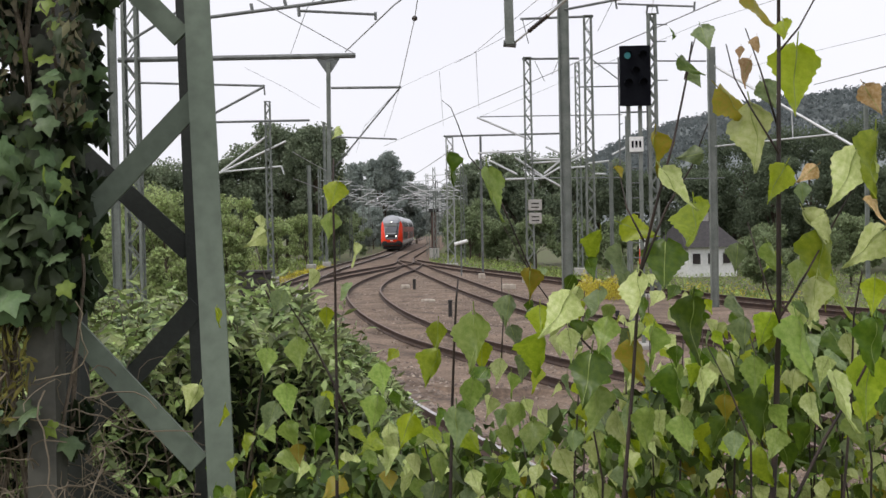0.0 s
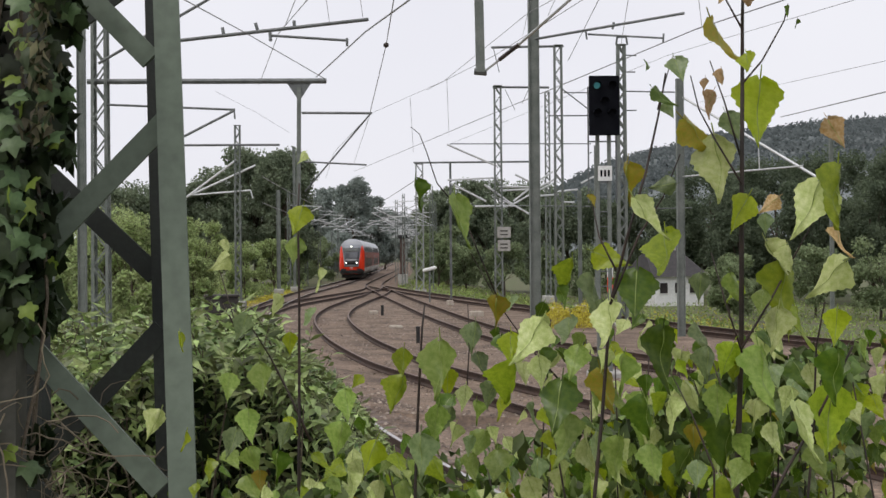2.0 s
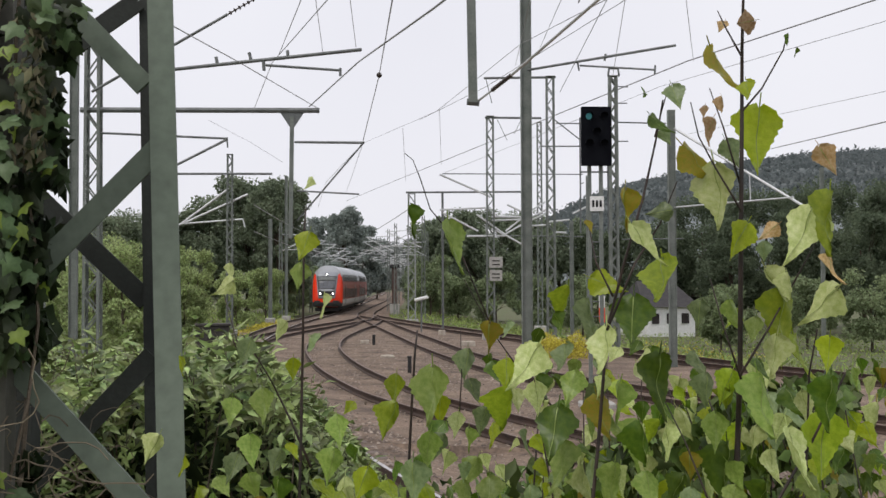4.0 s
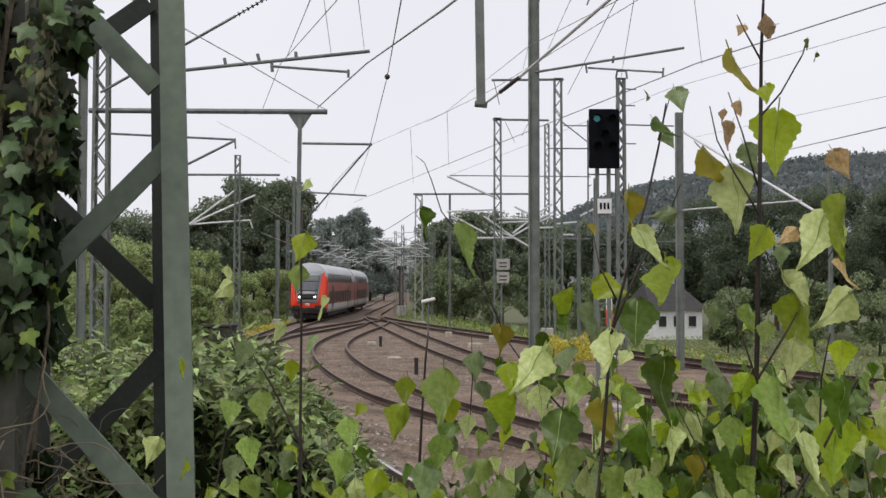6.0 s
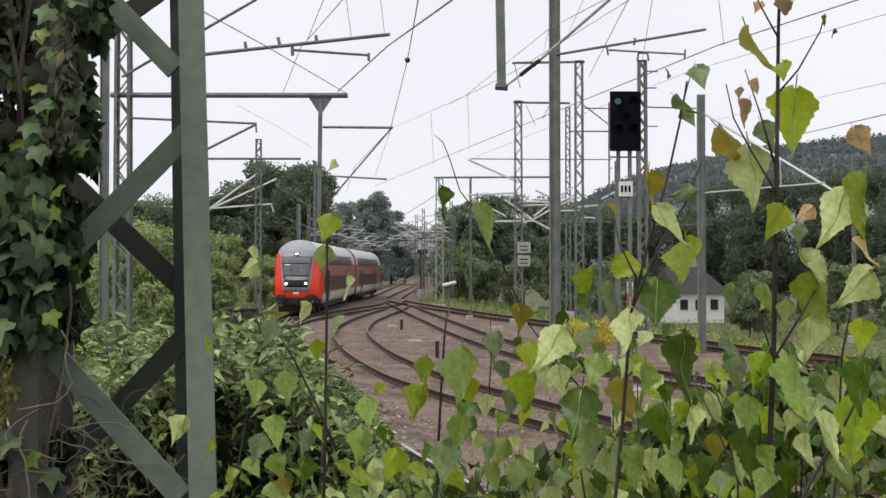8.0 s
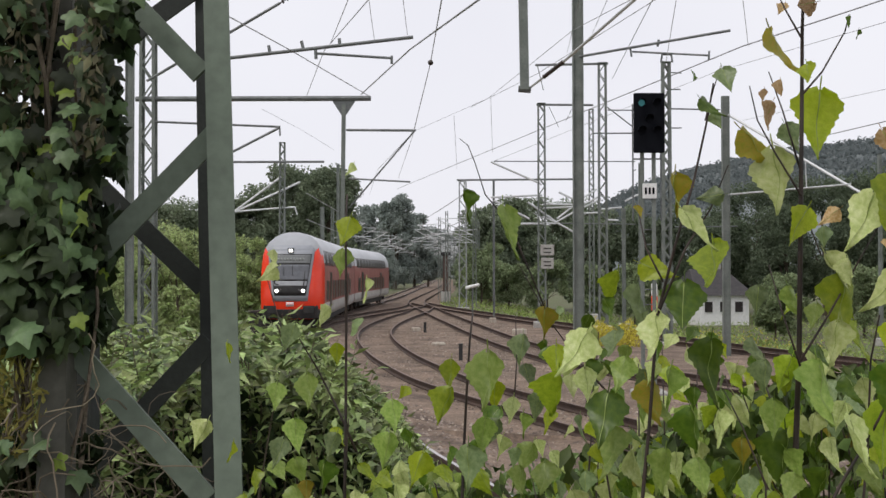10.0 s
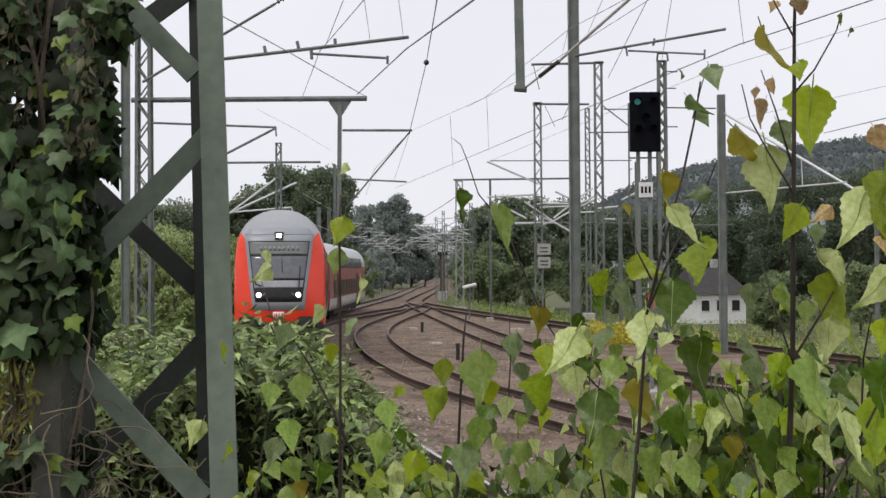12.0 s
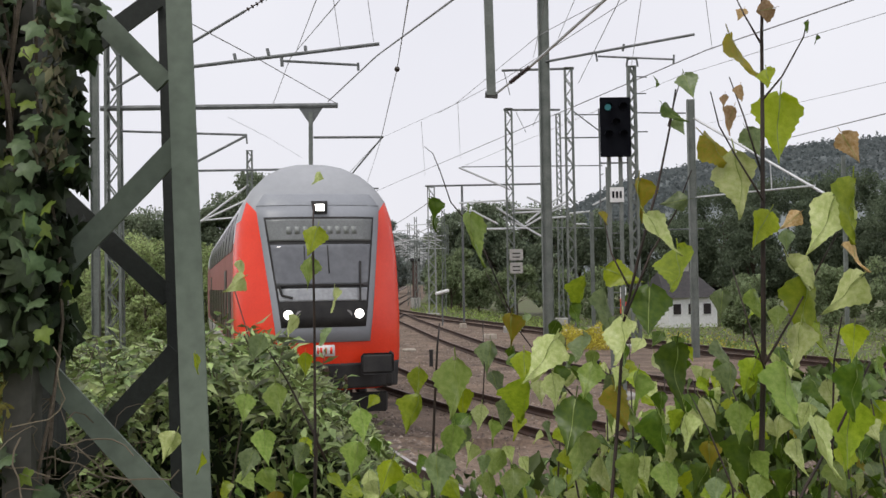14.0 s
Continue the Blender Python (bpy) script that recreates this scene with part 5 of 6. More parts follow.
def ivy_leaf_mesh(material, w, curl):
    """A five-lobed leaf hanging from its stalk at the origin, its blade arched along three rings."""
    out = [(0, -0.02), (0.20, 0.12), (0.42, 0.04), (0.40, -0.16), (0.62, -0.34), (0.52, -0.56), (0.26, -0.58), (0.12, -0.86), (0, -1.06), (-0.12, -0.84), (-0.27, -0.58), (-0.54, -0.58), (-0.60, -0.36), (-0.40, -0.17), (-0.44, 0.02), (-0.22, 0.12)]
    n = len(out)
    verts = []
    for f in (1.0, 0.55):
        verts += [(x * f * w, w * (0.55 * curl * (x * f) ** 2 + curl * 0.45 * (z * f + 0.35 * (1 - f)) ** 2), (z * f - 0.35 * (1 - f)) * w) for x, z in out]
    verts.append((0, -0.02 * w, -0.35 * w))
    faces = [(i, (i + 1) % n, n + (i + 1) % n, n + i) for i in range(n)] + [(n + i, n + (i + 1) % n, 2 * n) for i in range(n)]
    return mesh_of("ivy_leaf", verts, faces, material, True)


def build_ivy():
    ivy = thing("ivy", "dark green ivy climbing the near lattice mast", "ivy")
    rnd = random.Random(3)
    for k in range(9):
        x0 = -1.24 + 0.03 * k + rnd.uniform(-0.04, 0.04)
        pts = []
        for i in range(15):
            z = 1.1 + i * 0.2
            pts.append(Vector((x0 + 0.045 * math.sin(i * 0.9 + k) + 0.006 * i * (0.3 if k % 2 else -0.3), 3.02 + 0.05 * math.sin(i * 0.6 + 2 * k), z)))
        part("stem", tube(bmesh.new(), pts, 0.003 + 0.002 * (k % 3), 5), M_IVYSTEM, ivy)
    meshes = [ivy_leaf_mesh(M_IVY, s, c) for s, c in ((0.042, 0.5), (0.055, 0.35), (0.068, 0.7), (0.08, 0.5))] + [ivy_leaf_mesh(M_IVYLIGHT, 0.045, 0.4)]
    # a dense curtain of overlapping leaves, looser tufts above it and a skirt below: x range, z range, leaves, share of young leaves, largest size
    zones = ((-1.28, -0.985, 2.58, 3.03, 330, 0.015, 4), (-1.32, -1.085, 3.02, 3.80, 210, 0.06, 3), (-0.99, -0.90, 3.06, 3.36, 40, 0.18, 2), (-1.08, -0.985, 3.02, 3.16, 12, 0.05, 2), (-1.30, -0.97, 2.22, 2.34, 44, 0.03, 3), (-0.985, -0.93, 2.62, 2.98, 16, 0.35, 2), (-0.97, -0.86, 3.40, 3.56, 26, 0.02, 3))
    inner = []
    for x0, x1, z0, z1, count, young, top in zones:
        n = int(count * (7 if z0 < 3.0 else 3))
        inner.append(np.stack([RNG.uniform(x0, x1 - 0.015, n), 3.10 + RNG.normal(size=n) * 0.05, RNG.uniform(z0, z1, n)], 1))
        for i in range(count):
            x = rnd.uniform(x0, x1)
            z = z0 + (z1 - z0) * (i + rnd.random()) / count + 0.04
            lf = new("ivy_leaf", meshes[4] if rnd.random() < young else meshes[rnd.randrange(top)])
            lf.parent = ivy
            out = max(0.0, (x - x0) / (x1 - x0) - 0.75)
            lf.matrix_basis = pose(x, 2.92 + 0.25 * out + rnd.uniform(-0.10, 0.10), z, rnd.uniform(-75, 5), rnd.uniform(-50, 50), rnd.uniform(-70, 70))
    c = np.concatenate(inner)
    # backing leaves whose dark colour stands for shade behind the curtain
    leaf_cloud("inner_leaves", c, RNG.normal(size=c.shape) * 0.6 + np.array([0, -0.3, -1.0]), 0.075, 0.05, M_INNERSHADE, ivy)
    # withered leaves and tangle in the upper part
    n = 420
    c = np.stack([np.where(RNG.uniform(0, 1, n) < 0.6, RNG.uniform(-1.24, -1.07, n), RNG.uniform(-0.97, -0.90, n)), 2.93 + RNG.normal(size=n) * 0.05, RNG.uniform(3.10, 3.75, n)], 1)
    leaf_cloud("withered_leaves", c, RNG.normal(size=c.shape) * 0.6 + np.array([0, -0.3, -1.0]), 0.042, 0.018, M_WITHERED, ivy)
    # yellowing grass and weeds beside the foot of the mast
    n = 420
    c = np.stack([RNG.uniform(-1.32, -1.06, n), RNG.uniform(2.9, 3.2, n), RNG.uniform(2.3, 2.62, n)], 1)
    leaf_cloud("yellowed_grass", c, RNG.normal(size=c.shape) * 0.7 + np.array([0, 0, 1.0]), 0.07, 0.010, M_DRYBLADE, ivy)
    # bare dry twigs lower down
    bm = bmesh.new()
    for k in range(130):
        x, z = rnd.uniform(-1.3, -0.86), rnd.uniform(2.0, 2.48)
        p = Vector((x, rnd.uniform(2.8, 3.3), z))
        d = Vector((rnd.uniform(-1, 1), rnd.uniform(-0.3, 0.3), rnd.uniform(-0.9, 0.5))).normalized()
        pts = [p.copy()]
        for i in range(9):
            d = (d + Vector((rnd.uniform(-0.7, 0.7), 0, rnd.uniform(-0.7, 0.6)))).normalized()
            p = p + d * 0.035
            pts.append(p.copy())
        tube(bm, pts, rnd.uniform(0.0010, 0.0026), 4)
    tagged(part("dry_tangle", bm, M_DRYGRASS, ivy, "pale dry leafless twigs"), kind="stuff")


build_ivy()


# ---- the bush below the mast ----
def build_bush():
    bush = thing("bush", "dense leafy green bush growing below the lattice mast", "bush")

    def crest(x, y):
        """Height of the bush's top."""
        edge = max(0.0, (x + 0.65) / 0.40)
        return 2.475 - 0.05 * max(0.0, min(1.0, -0.7 - x)) - 0.42 * edge**1.5 + 0.10 * noise.noise((x * 2.5, y * 1.5, 4)) + 0.05 * noise.noise((x * 7, y * 5, 2)) - 0.03 * (y - 5)

    n = 23000
    x = RNG.uniform(-2.6, 0.25, n)
    y = RNG.uniform(3.9, 6.6, n)
    top = np.array([crest(a * 5 / b, b) for a, b in zip(x, y)])
    depth = RNG.exponential(0.11, n)
    z = top - depth
    ok = z > 1.05
    c = np.stack([x, y, z], 1)[ok]
    d = RNG.normal(size=c.shape) * np.array([1, 1, 0.45]) + np.array([0.1, -0.5, -0.25])
    leaf_cloud("leaves", c, d, 0.070, 0.024, M_BUSH, bush, 0.2, RNG.normal(size=c.shape) * 0.5 + np.array([0, -0.5, 1.0]))
    # front face towards the viewer
    n = 8000
    x = RNG.uniform(-2.2, 0.25, n)
    z = RNG.uniform(1.0, 2.45, n)
    y = 3.95 + 0.30 * np.array([noise.noise((a * 2, 7, b * 2)) for a, b in zip(x, z)]) + RNG.exponential(0.18, n)
    ok = np.array([b < crest(a * 5 / q, q) and RNG.random() < (b - 1.4) / 0.9 for a, b, q in zip(x, z, y)])
    c = np.stack([x, y, z], 1)[ok]
    d = RNG.normal(size=c.shape) * np.array([1, 0.6, 0.5]) + np.array([0.1, -0.6, -0.5])
    leaf_cloud("front_leaves", c, d, 0.070, 0.024, M_BUSH, bush, 0.2, RNG.normal(size=c.shape) * 0.6 + np.array([0, -0.7, 0.8]))
    # leaves deep inside, coloured dark for the shade there
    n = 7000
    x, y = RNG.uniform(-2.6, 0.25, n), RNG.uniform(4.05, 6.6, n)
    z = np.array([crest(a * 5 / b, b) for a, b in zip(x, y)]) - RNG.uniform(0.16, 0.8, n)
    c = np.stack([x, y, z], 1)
    leaf_cloud("inner_leaves", c, RNG.normal(size=c.shape) + np.array([0, -0.3, -0.5]), 0.11, 0.06, M_INNERSHADE, bush)
    bm = bmesh.new()
    rnd = random.Random(5)
    for k in range(420):
        a = rnd.uniform(-2.3, 0.1)
        b = rnd.uniform(3.95, 6.2)
        h = crest(a * 5 / b, b)
        p0 = Vector((a + rnd.uniform(-0.3, 0.3), b + 0.25, 0.8))
        p1 = Vector((a + rnd.uniform(-0.15, 0.15), b, (0.8 + h) / 2))
        bar(bm, p0, p1, 0.009, 0.006, 5)
        bar(bm, p1, (a, b - 0.05, h - 0.05), 0.006, 0.002, 5)
    # young shoots standing above the crest
    centres, ways = [], []
    for k in range(170):
        a, b = rnd.uniform(-2.2, -0.05), rnd.uniform(3.95, 5.4)
        h = crest(a * 5 / b, b)
        tall = rnd.uniform(0.05, 0.17)
        lean = Vector((rnd.uniform(-0.5, 0.5), rnd.uniform(-0.4, 0.2), 1.0))
        foot = Vector((a, b, h - 0.1))
        bar(bm, foot, foot + lean * (tall + 0.08), 0.0025, 0.001, 4)
        for i in range(9):
            turn = i * 2.4 + k
            centres.append(foot + lean * (0.08 + tall * i / 8.0) + Vector((math.cos(turn), math.sin(turn), 0)) * 0.028)
            ways.append((math.cos(turn), math.sin(turn), rnd.uniform(-0.2, 0.6)))
    leaf_cloud("shoot_leaves", np.array([tuple(c) for c in centres]), np.array(ways), 0.075, 0.02, M_BUSH, bush, 0.2)
    tagged(part("branchwork", bm, M_IVYSTEM, bush), kind="stuff")


build_bush()


# ---- poplar saplings before the camera ----
def poplar_leaf_mesh(material, fold, curl, twist, wide):
    ts = [i / 18 for i in range(19)]
    zs = [-1.04 * t for t in ts]
    ws = [0.05 + 0.43 * (t / 0.22) ** 0.45 if t < 0.22 else 0.48 * ((1 - t) / 0.78) ** 1.12 for t in ts]
    verts, faces = [], []
    for i, (z, w) in enumerate(zip(zs, ws)):
        w *= wide * (1.0 + (0.07 if i % 2 else -0.05))
        t = twist * z
        lift = -curl * z * z
        for s in (-1, -0.5, 0, 0.5, 1):
            verts.append((s * w * math.cos(t), s * w * math.sin(t) + fold * abs(s) * w + lift + 0.05 * math.sin(9 * z + 4 * s), z + 0.09 * s * s * math.exp(-i * 0.8)))
    for i in range(len(zs) - 1):
        for k in range(4):
            a = i * 5 + k
            faces.append((a, a + 1, a + 6, a + 5))
    o = len(verts)
    for z, r in ((0.0, 0.016), (0.26, 0.012)):
        verts += [(r, 0.10 * z, z), (-r * 0.5, r + 0.10 * z, z), (-r * 0.5, -r + 0.10 * z, z)]
    faces += [(o, o + 1, o + 4, o + 3), (o + 1, o + 2, o + 5, o + 4), (o + 2, o, o + 3, o + 5)]
    mi = [0] * len(faces)
    for i in range(len(zs) - 2):
        p = len(verts)
        for k in (i, i + 1):
            for s in (-0.011, 0.011):
                v = verts[k * 5 + 2]
                verts.append((v[0] + s * (1 - 0.04 * k), v[1] - 0.012, v[2]))
        faces.append((p, p + 1, p + 3, p + 2))
        mi.append(1)
    me = mesh_of("leaf", verts, faces, [material, M_MIDRIB], True)
    me.polygons.foreach_set("material_index", mi)
    return me


LEAF_KINDS = {k: [poplar_leaf_mesh(m, f, c, t, w) for f, c, t, w in ((0.35, 0.15, 0.3, 0.88), (-0.5, 0.4, -0.8, 0.84), (0.95, -0.2, 1.5, 0.84), (0.15, 0.5, -0.3, 0.96))] for k, m in (("green", M_LEAF), ("deep", M_LEAFDEEP), ("yellow", M_LEAFYEL), ("pale", M_LEAFPALE), ("cool", M_LEAFCOOL), ("mid", M_LEAFMID), ("lime", M_LEAFLIME), ("dry", M_LEAFDRY))}
SPRIG = random.Random(11)


def add_leaf(plant, centre, size, kind, roll=0.0, yaw=None, tip=None):
    """One hanging leaf, its blade centred there; size is its length in metres."""
    ob = new("leaf", LEAF_KINDS[kind][SPRIG.randrange(4)])
    ob.parent = plant
    m = pose(*centre) @ pose(0, 0, 0, tip if tip is not None else SPRIG.uniform(-25, 20), roll, yaw if yaw is not None else SPRIG.uniform(-38, 38))
    ob.matrix_basis = m @ Matrix.Translation((0, 0, size * 0.5)) @ Matrix.Diagonal((size, size, size, 1))


def sapling(label, stems):
    """A young poplar: stems as rows of points with a radius at either end."""
    plant = thing("poplar_sapling", label, "sapling", group="poplar saplings")
    for r0, r1, pts in stems:
        part("stem", tube(bmesh.new(), pts, r0, 7, r1), M_STEM, plant, "", True)
    return plant


def dress(plant, pts, count, spread, size, kinds):
    """Leaves at random along a stem."""
    for _ in range(count):
        k = SPRIG.random() * (len(pts) - 1)
        i = min(int(k), len(pts) - 2)
        p = Vector(pts[i]).lerp(Vector(pts[i + 1]), k - i)
        p += Vector((SPRIG.gauss(0, spread), SPRIG.gauss(0, spread * 0.8), SPRIG.gauss(0, spread * 0.5)))
        add_leaf(plant, p, size * SPRIG.uniform(0.6, 1.25), SPRIG.choice(kinds), SPRIG.uniform(-30, 30), SPRIG.uniform(-70, 70), SPRIG.uniform(-40, 35))


SAPLINGS = []
KINDS = ["green", "mid", "lime", "deep", "deep", "pale", "pale", "cool"]
# tall poplar sapling with bright green leaves and a reddish stem
stems = [
    (0.0059, 0.0018, [(0.527, 1.800, 1.02), (0.528, 1.770, 2.378), (0.545, 1.800, 2.514), (0.561, 1.830, 2.673), (0.546, 1.770, 2.854), (0.559, 1.800, 3.054), (0.570, 1.830, 3.187), (0.554, 1.770, 3.245), (0.566, 1.800, 3.303)]),
    (0.0018, 0.0009, [(0.542, 1.750, 2.915), (0.509, 1.780, 2.988), (0.491, 1.810, 3.041), (0.463, 1.750, 3.086)]),
    (0.0018, 0.0009, [(0.551, 1.770, 3.076), (0.592, 1.800, 3.117), (0.639, 1.830, 3.187), (0.625, 1.770, 3.201)]),
    (0.0018, 0.0009, [(0.550, 1.770, 3.165), (0.534, 1.800, 3.217), (0.530, 1.830, 3.251)]),
    (0.0018, 0.0009, [(0.552, 1.790, 2.962), (0.535, 1.820, 3.056), (0.521, 1.850, 3.126)]),
    (0.0022, 0.0009, [(0.538, 1.750, 2.661), (0.592, 1.780, 2.730), (0.648, 1.810, 2.810), (0.662, 1.750, 2.871)]),
    (0.0018, 0.0009, [(0.544, 1.770, 2.651), (0.527, 1.800, 2.729), (0.513, 1.830, 2.810)])]
plant = sapling("tall poplar sapling with bright green leaves and a reddish stem", stems)
SAPLINGS.append(plant)
for centre, size, kind, roll, yaw in (
    ((0.601, 1.863, 3.044), 0.101, "lime", 5, -5), ((0.536, 1.862, 3.154), 0.086, "yellow", -25, 58), ((0.546, 1.719, 3.097), 0.040, "lime", -20, -40),
    ((0.537, 1.724, 3.206), 0.045, "dry", 75, 20), ((0.541, 1.844, 3.225), 0.026, "dry", 15, -30), ((0.537, 1.828, 3.097), 0.026, "dry", 10, 40),
    ((0.548, 1.817, 3.013), 0.049, "cool", -25, -20), ((0.490, 1.759, 3.042), 0.042, "dry", 22, 35), ((0.502, 1.807, 3.080), 0.020, "dry", 0, -50),
    ((0.490, 1.807, 2.993), 0.083, "yellow", -42, 60), ((0.527, 1.803, 2.947), 0.097, "pale", -8, -48), ((0.612, 1.735, 3.182), 0.017, "deep", 10, 40),):
    add_leaf(plant, centre, size, kind, roll, yaw)
for centre, size, kind, roll, yaw in (
    ((0.640, 1.779, 3.172), 0.015, "deep", 20, -50), ((0.539, 1.773, 2.867), 0.067, "lime", 32, 0), ((0.493, 1.826, 2.749), 0.049, "cool", 5, -10),
    ((0.562, 1.869, 2.748), 0.050, "mid", -15, 35), ((0.613, 1.862, 2.852), 0.039, "cool", 0, -20), ((0.616, 1.797, 2.740), 0.097, "green", 0, 25),
    ((0.602, 1.781, 2.799), 0.059, "pale", -25, -50), ((0.620, 1.753, 2.799), 0.042, "pale", 15, 40), ((0.572, 1.716, 2.880), 0.036, "dry", 50, -40),
    ((0.475, 1.714, 2.638), 0.050, "cool", 0, 10), ((0.523, 1.784, 2.637), 0.055, "green", 20, 0), ((0.573, 1.761, 2.608), 0.099, "mid", 12, 35),):
    add_leaf(plant, centre, size, kind, roll, yaw)
for centre, size, kind, roll, yaw in (
    ((0.599, 1.771, 2.684), 0.069, "pale", 5, -45), ((0.662, 1.853, 2.670), 0.085, "green", 5, 55), ((0.511, 1.794, 2.567), 0.057, "mid", 0, -25),
    ((0.530, 1.800, 2.503), 0.083, "deep", 10, 30), ((0.554, 1.748, 2.555), 0.047, "pale", 10, -40), ((0.570, 1.714, 2.523), 0.048, "pale", -10, 30),):
    add_leaf(plant, centre, size, kind, roll, yaw)
dress(plant, [(p[0], p[1] + 0.25, p[2]) for p in stems[0][2][1:4]], 20, 0.09, 0.05, KINDS)
# slender poplar sapling with yellow-tinged leaves
stems = [
    (0.0034, 0.0013, [(0.270, 1.700, 1.02), (0.275, 1.670, 2.402), (0.297, 1.700, 2.564), (0.316, 1.730, 2.732), (0.331, 1.670, 2.834), (0.367, 1.700, 2.937), (0.395, 1.730, 3.035), (0.390, 1.670, 3.077)]),
    (0.0021, 0.0008, [(0.305, 1.670, 2.734), (0.354, 1.700, 2.835), (0.399, 1.730, 2.896), (0.411, 1.670, 2.956)]),
    (0.0017, 0.0008, [(0.314, 1.670, 2.784), (0.294, 1.700, 2.835), (0.289, 1.730, 2.887)]),
    (0.0013, 0.0006, [(0.382, 1.690, 3.025), (0.402, 1.720, 3.077), (0.420, 1.750, 3.117)])]
plant = sapling("slender poplar sapling with yellow-tinged leaves", stems)
SAPLINGS.append(plant)
for centre, size, kind, roll, yaw in (
    ((0.409, 1.662, 3.076), 0.047, "cool", -18, -15), ((0.373, 1.632, 3.033), 0.038, "deep", -42, 52), ((0.400, 1.692, 3.024), 0.027, "cool", -30, -20),
    ((0.384, 1.770, 3.105), 0.025, "deep", 62, 60), ((0.340, 1.718, 2.913), 0.065, "yellow", 8, -38), ((0.351, 1.639, 2.857), 0.069, "pale", -28, 35),
    ((0.413, 1.753, 2.803), 0.088, "green", -24, -45), ((0.318, 1.737, 2.799), 0.054, "lime", -62, 20), ((0.354, 1.728, 2.742), 0.083, "deep", 4, -10),
    ((0.292, 1.755, 2.744), 0.065, "cool", 5, 50), ((0.304, 1.732, 2.706), 0.057, "cool", 0, -10), ((0.288, 1.736, 2.888), 0.024, "yellow", 0, 20),):
    add_leaf(plant, centre, size, kind, roll, yaw)
for centre, size, kind, roll, yaw in (
    ((0.382, 1.667, 2.909), 0.038, "cool", 80, -30), ((0.396, 1.767, 2.649), 0.088, "deep", 0, 28), ((0.452, 1.764, 2.511), 0.051, "yellow", 0, -20),
    ((0.355, 1.636, 2.571), 0.062, "deep", -8, 40), ((0.411, 1.731, 2.558), 0.055, "pale", -15, -58), ((0.379, 1.724, 2.485), 0.057, "mid", 0, 15),
    ((0.321, 1.684, 2.623), 0.062, "mid", 12, -40), ((0.364, 1.695, 2.607), 0.034, "deep", 0, 0), ((0.228, 1.688, 2.577), 0.083, "deep", 6, -18),
    ((0.312, 1.758, 2.594), 0.067, "yellow", -10, 28), ((0.254, 1.690, 2.644), 0.054, "mid", 12, -20), ((0.310, 1.743, 2.640), 0.037, "pale", 20, 0),):
    add_leaf(plant, centre, size, kind, roll, yaw)
for centre, size, kind, roll, yaw in (
    ((0.309, 1.667, 2.705), 0.070, "pale", -16, -60), ((0.276, 1.751, 2.494), 0.067, "pale", -30, 55), ((0.255, 1.754, 2.520), 0.074, "mid", -10, -58),
    ((0.313, 1.684, 2.502), 0.062, "mid", 5, 35), ((0.192, 1.701, 2.676), 0.070, "pale", 26, -40), ((0.170, 1.757, 2.606), 0.077, "green", -20, 52),
    ((0.209, 1.726, 2.627), 0.048, "pale", -10, -20),):
    add_leaf(plant, centre, size, kind, roll, yaw)
dress(plant, [(p[0], p[1] + 0.25, p[2]) for p in stems[0][2][1:4]], 26, 0.09, 0.05, KINDS)
# thin poplar sapling with a few dark green leaves
stems = [
    (0.0035, 0.0015, [(0.006, 2.000, 1.02), (0.016, 1.970, 2.331), (0.022, 2.000, 2.482), (0.028, 2.030, 2.588), (0.033, 1.970, 2.683), (0.038, 2.000, 2.721)]),
    (0.0019, 0.0007, [(0.269, 1.920, 2.590), (0.220, 1.950, 2.645), (0.174, 1.980, 2.712), (0.116, 1.920, 2.811)]),
    (0.0015, 0.0006, [(0.173, 1.970, 2.712), (0.106, 2.000, 2.881), (0.062, 2.030, 2.938), (0.043, 1.970, 2.988), (0.031, 2.000, 3.023), (0.016, 2.030, 3.039)]),
    (0.0015, 0.0008, [(0.109, 1.970, 2.565), (0.116, 2.000, 2.641), (0.116, 2.030, 2.720)])]
plant = sapling("thin poplar sapling with a few dark green leaves", stems)
SAPLINGS.append(plant)
for centre, size, kind, roll, yaw in (
    ((0.024, 1.958, 2.911), 0.057, "deep", 5, -42), ((0.089, 1.915, 2.863), 0.088, "mid", 4, 42), ((0.158, 1.932, 2.705), 0.060, "yellow", 6, -15),
    ((0.125, 1.992, 2.660), 0.054, "cool", 8, 15), ((0.068, 1.907, 2.618), 0.090, "mid", -6, -35), ((0.137, 2.025, 2.607), 0.049, "cool", -10, 20),
    ((0.106, 1.923, 2.564), 0.040, "pale", 0, -30), ((0.055, 2.026, 2.506), 0.065, "mid", 8, 10), ((0.030, 1.930, 2.463), 0.075, "cool", 0, -25),
    ((0.133, 2.033, 2.465), 0.055, "mid", 30, 10), ((0.165, 1.993, 2.432), 0.062, "mid", -8, -20), ((0.118, 1.961, 2.438), 0.049, "mid", 12, 30),):
    add_leaf(plant, centre, size, kind, roll, yaw)
for centre, size, kind, roll, yaw in (
    ((0.231, 1.963, 2.428), 0.049, "cool", 0, -20), ((0.150, 1.984, 2.562), 0.048, "cool", 10, 25), ((-0.097, 1.974, 2.548), 0.053, "mid", -12, -15),
    ((-0.110, 1.930, 2.491), 0.062, "mid", 10, 15), ((-0.061, 1.913, 2.460), 0.069, "lime", 20, -10), ((-0.009, 1.962, 2.566), 0.063, "green", 18, 30),
    ((0.001, 2.029, 2.617), 0.049, "green", 5, -20), ((-0.209, 1.980, 2.495), 0.044, "cool", 20, 30),):
    add_leaf(plant, centre, size, kind, roll, yaw)
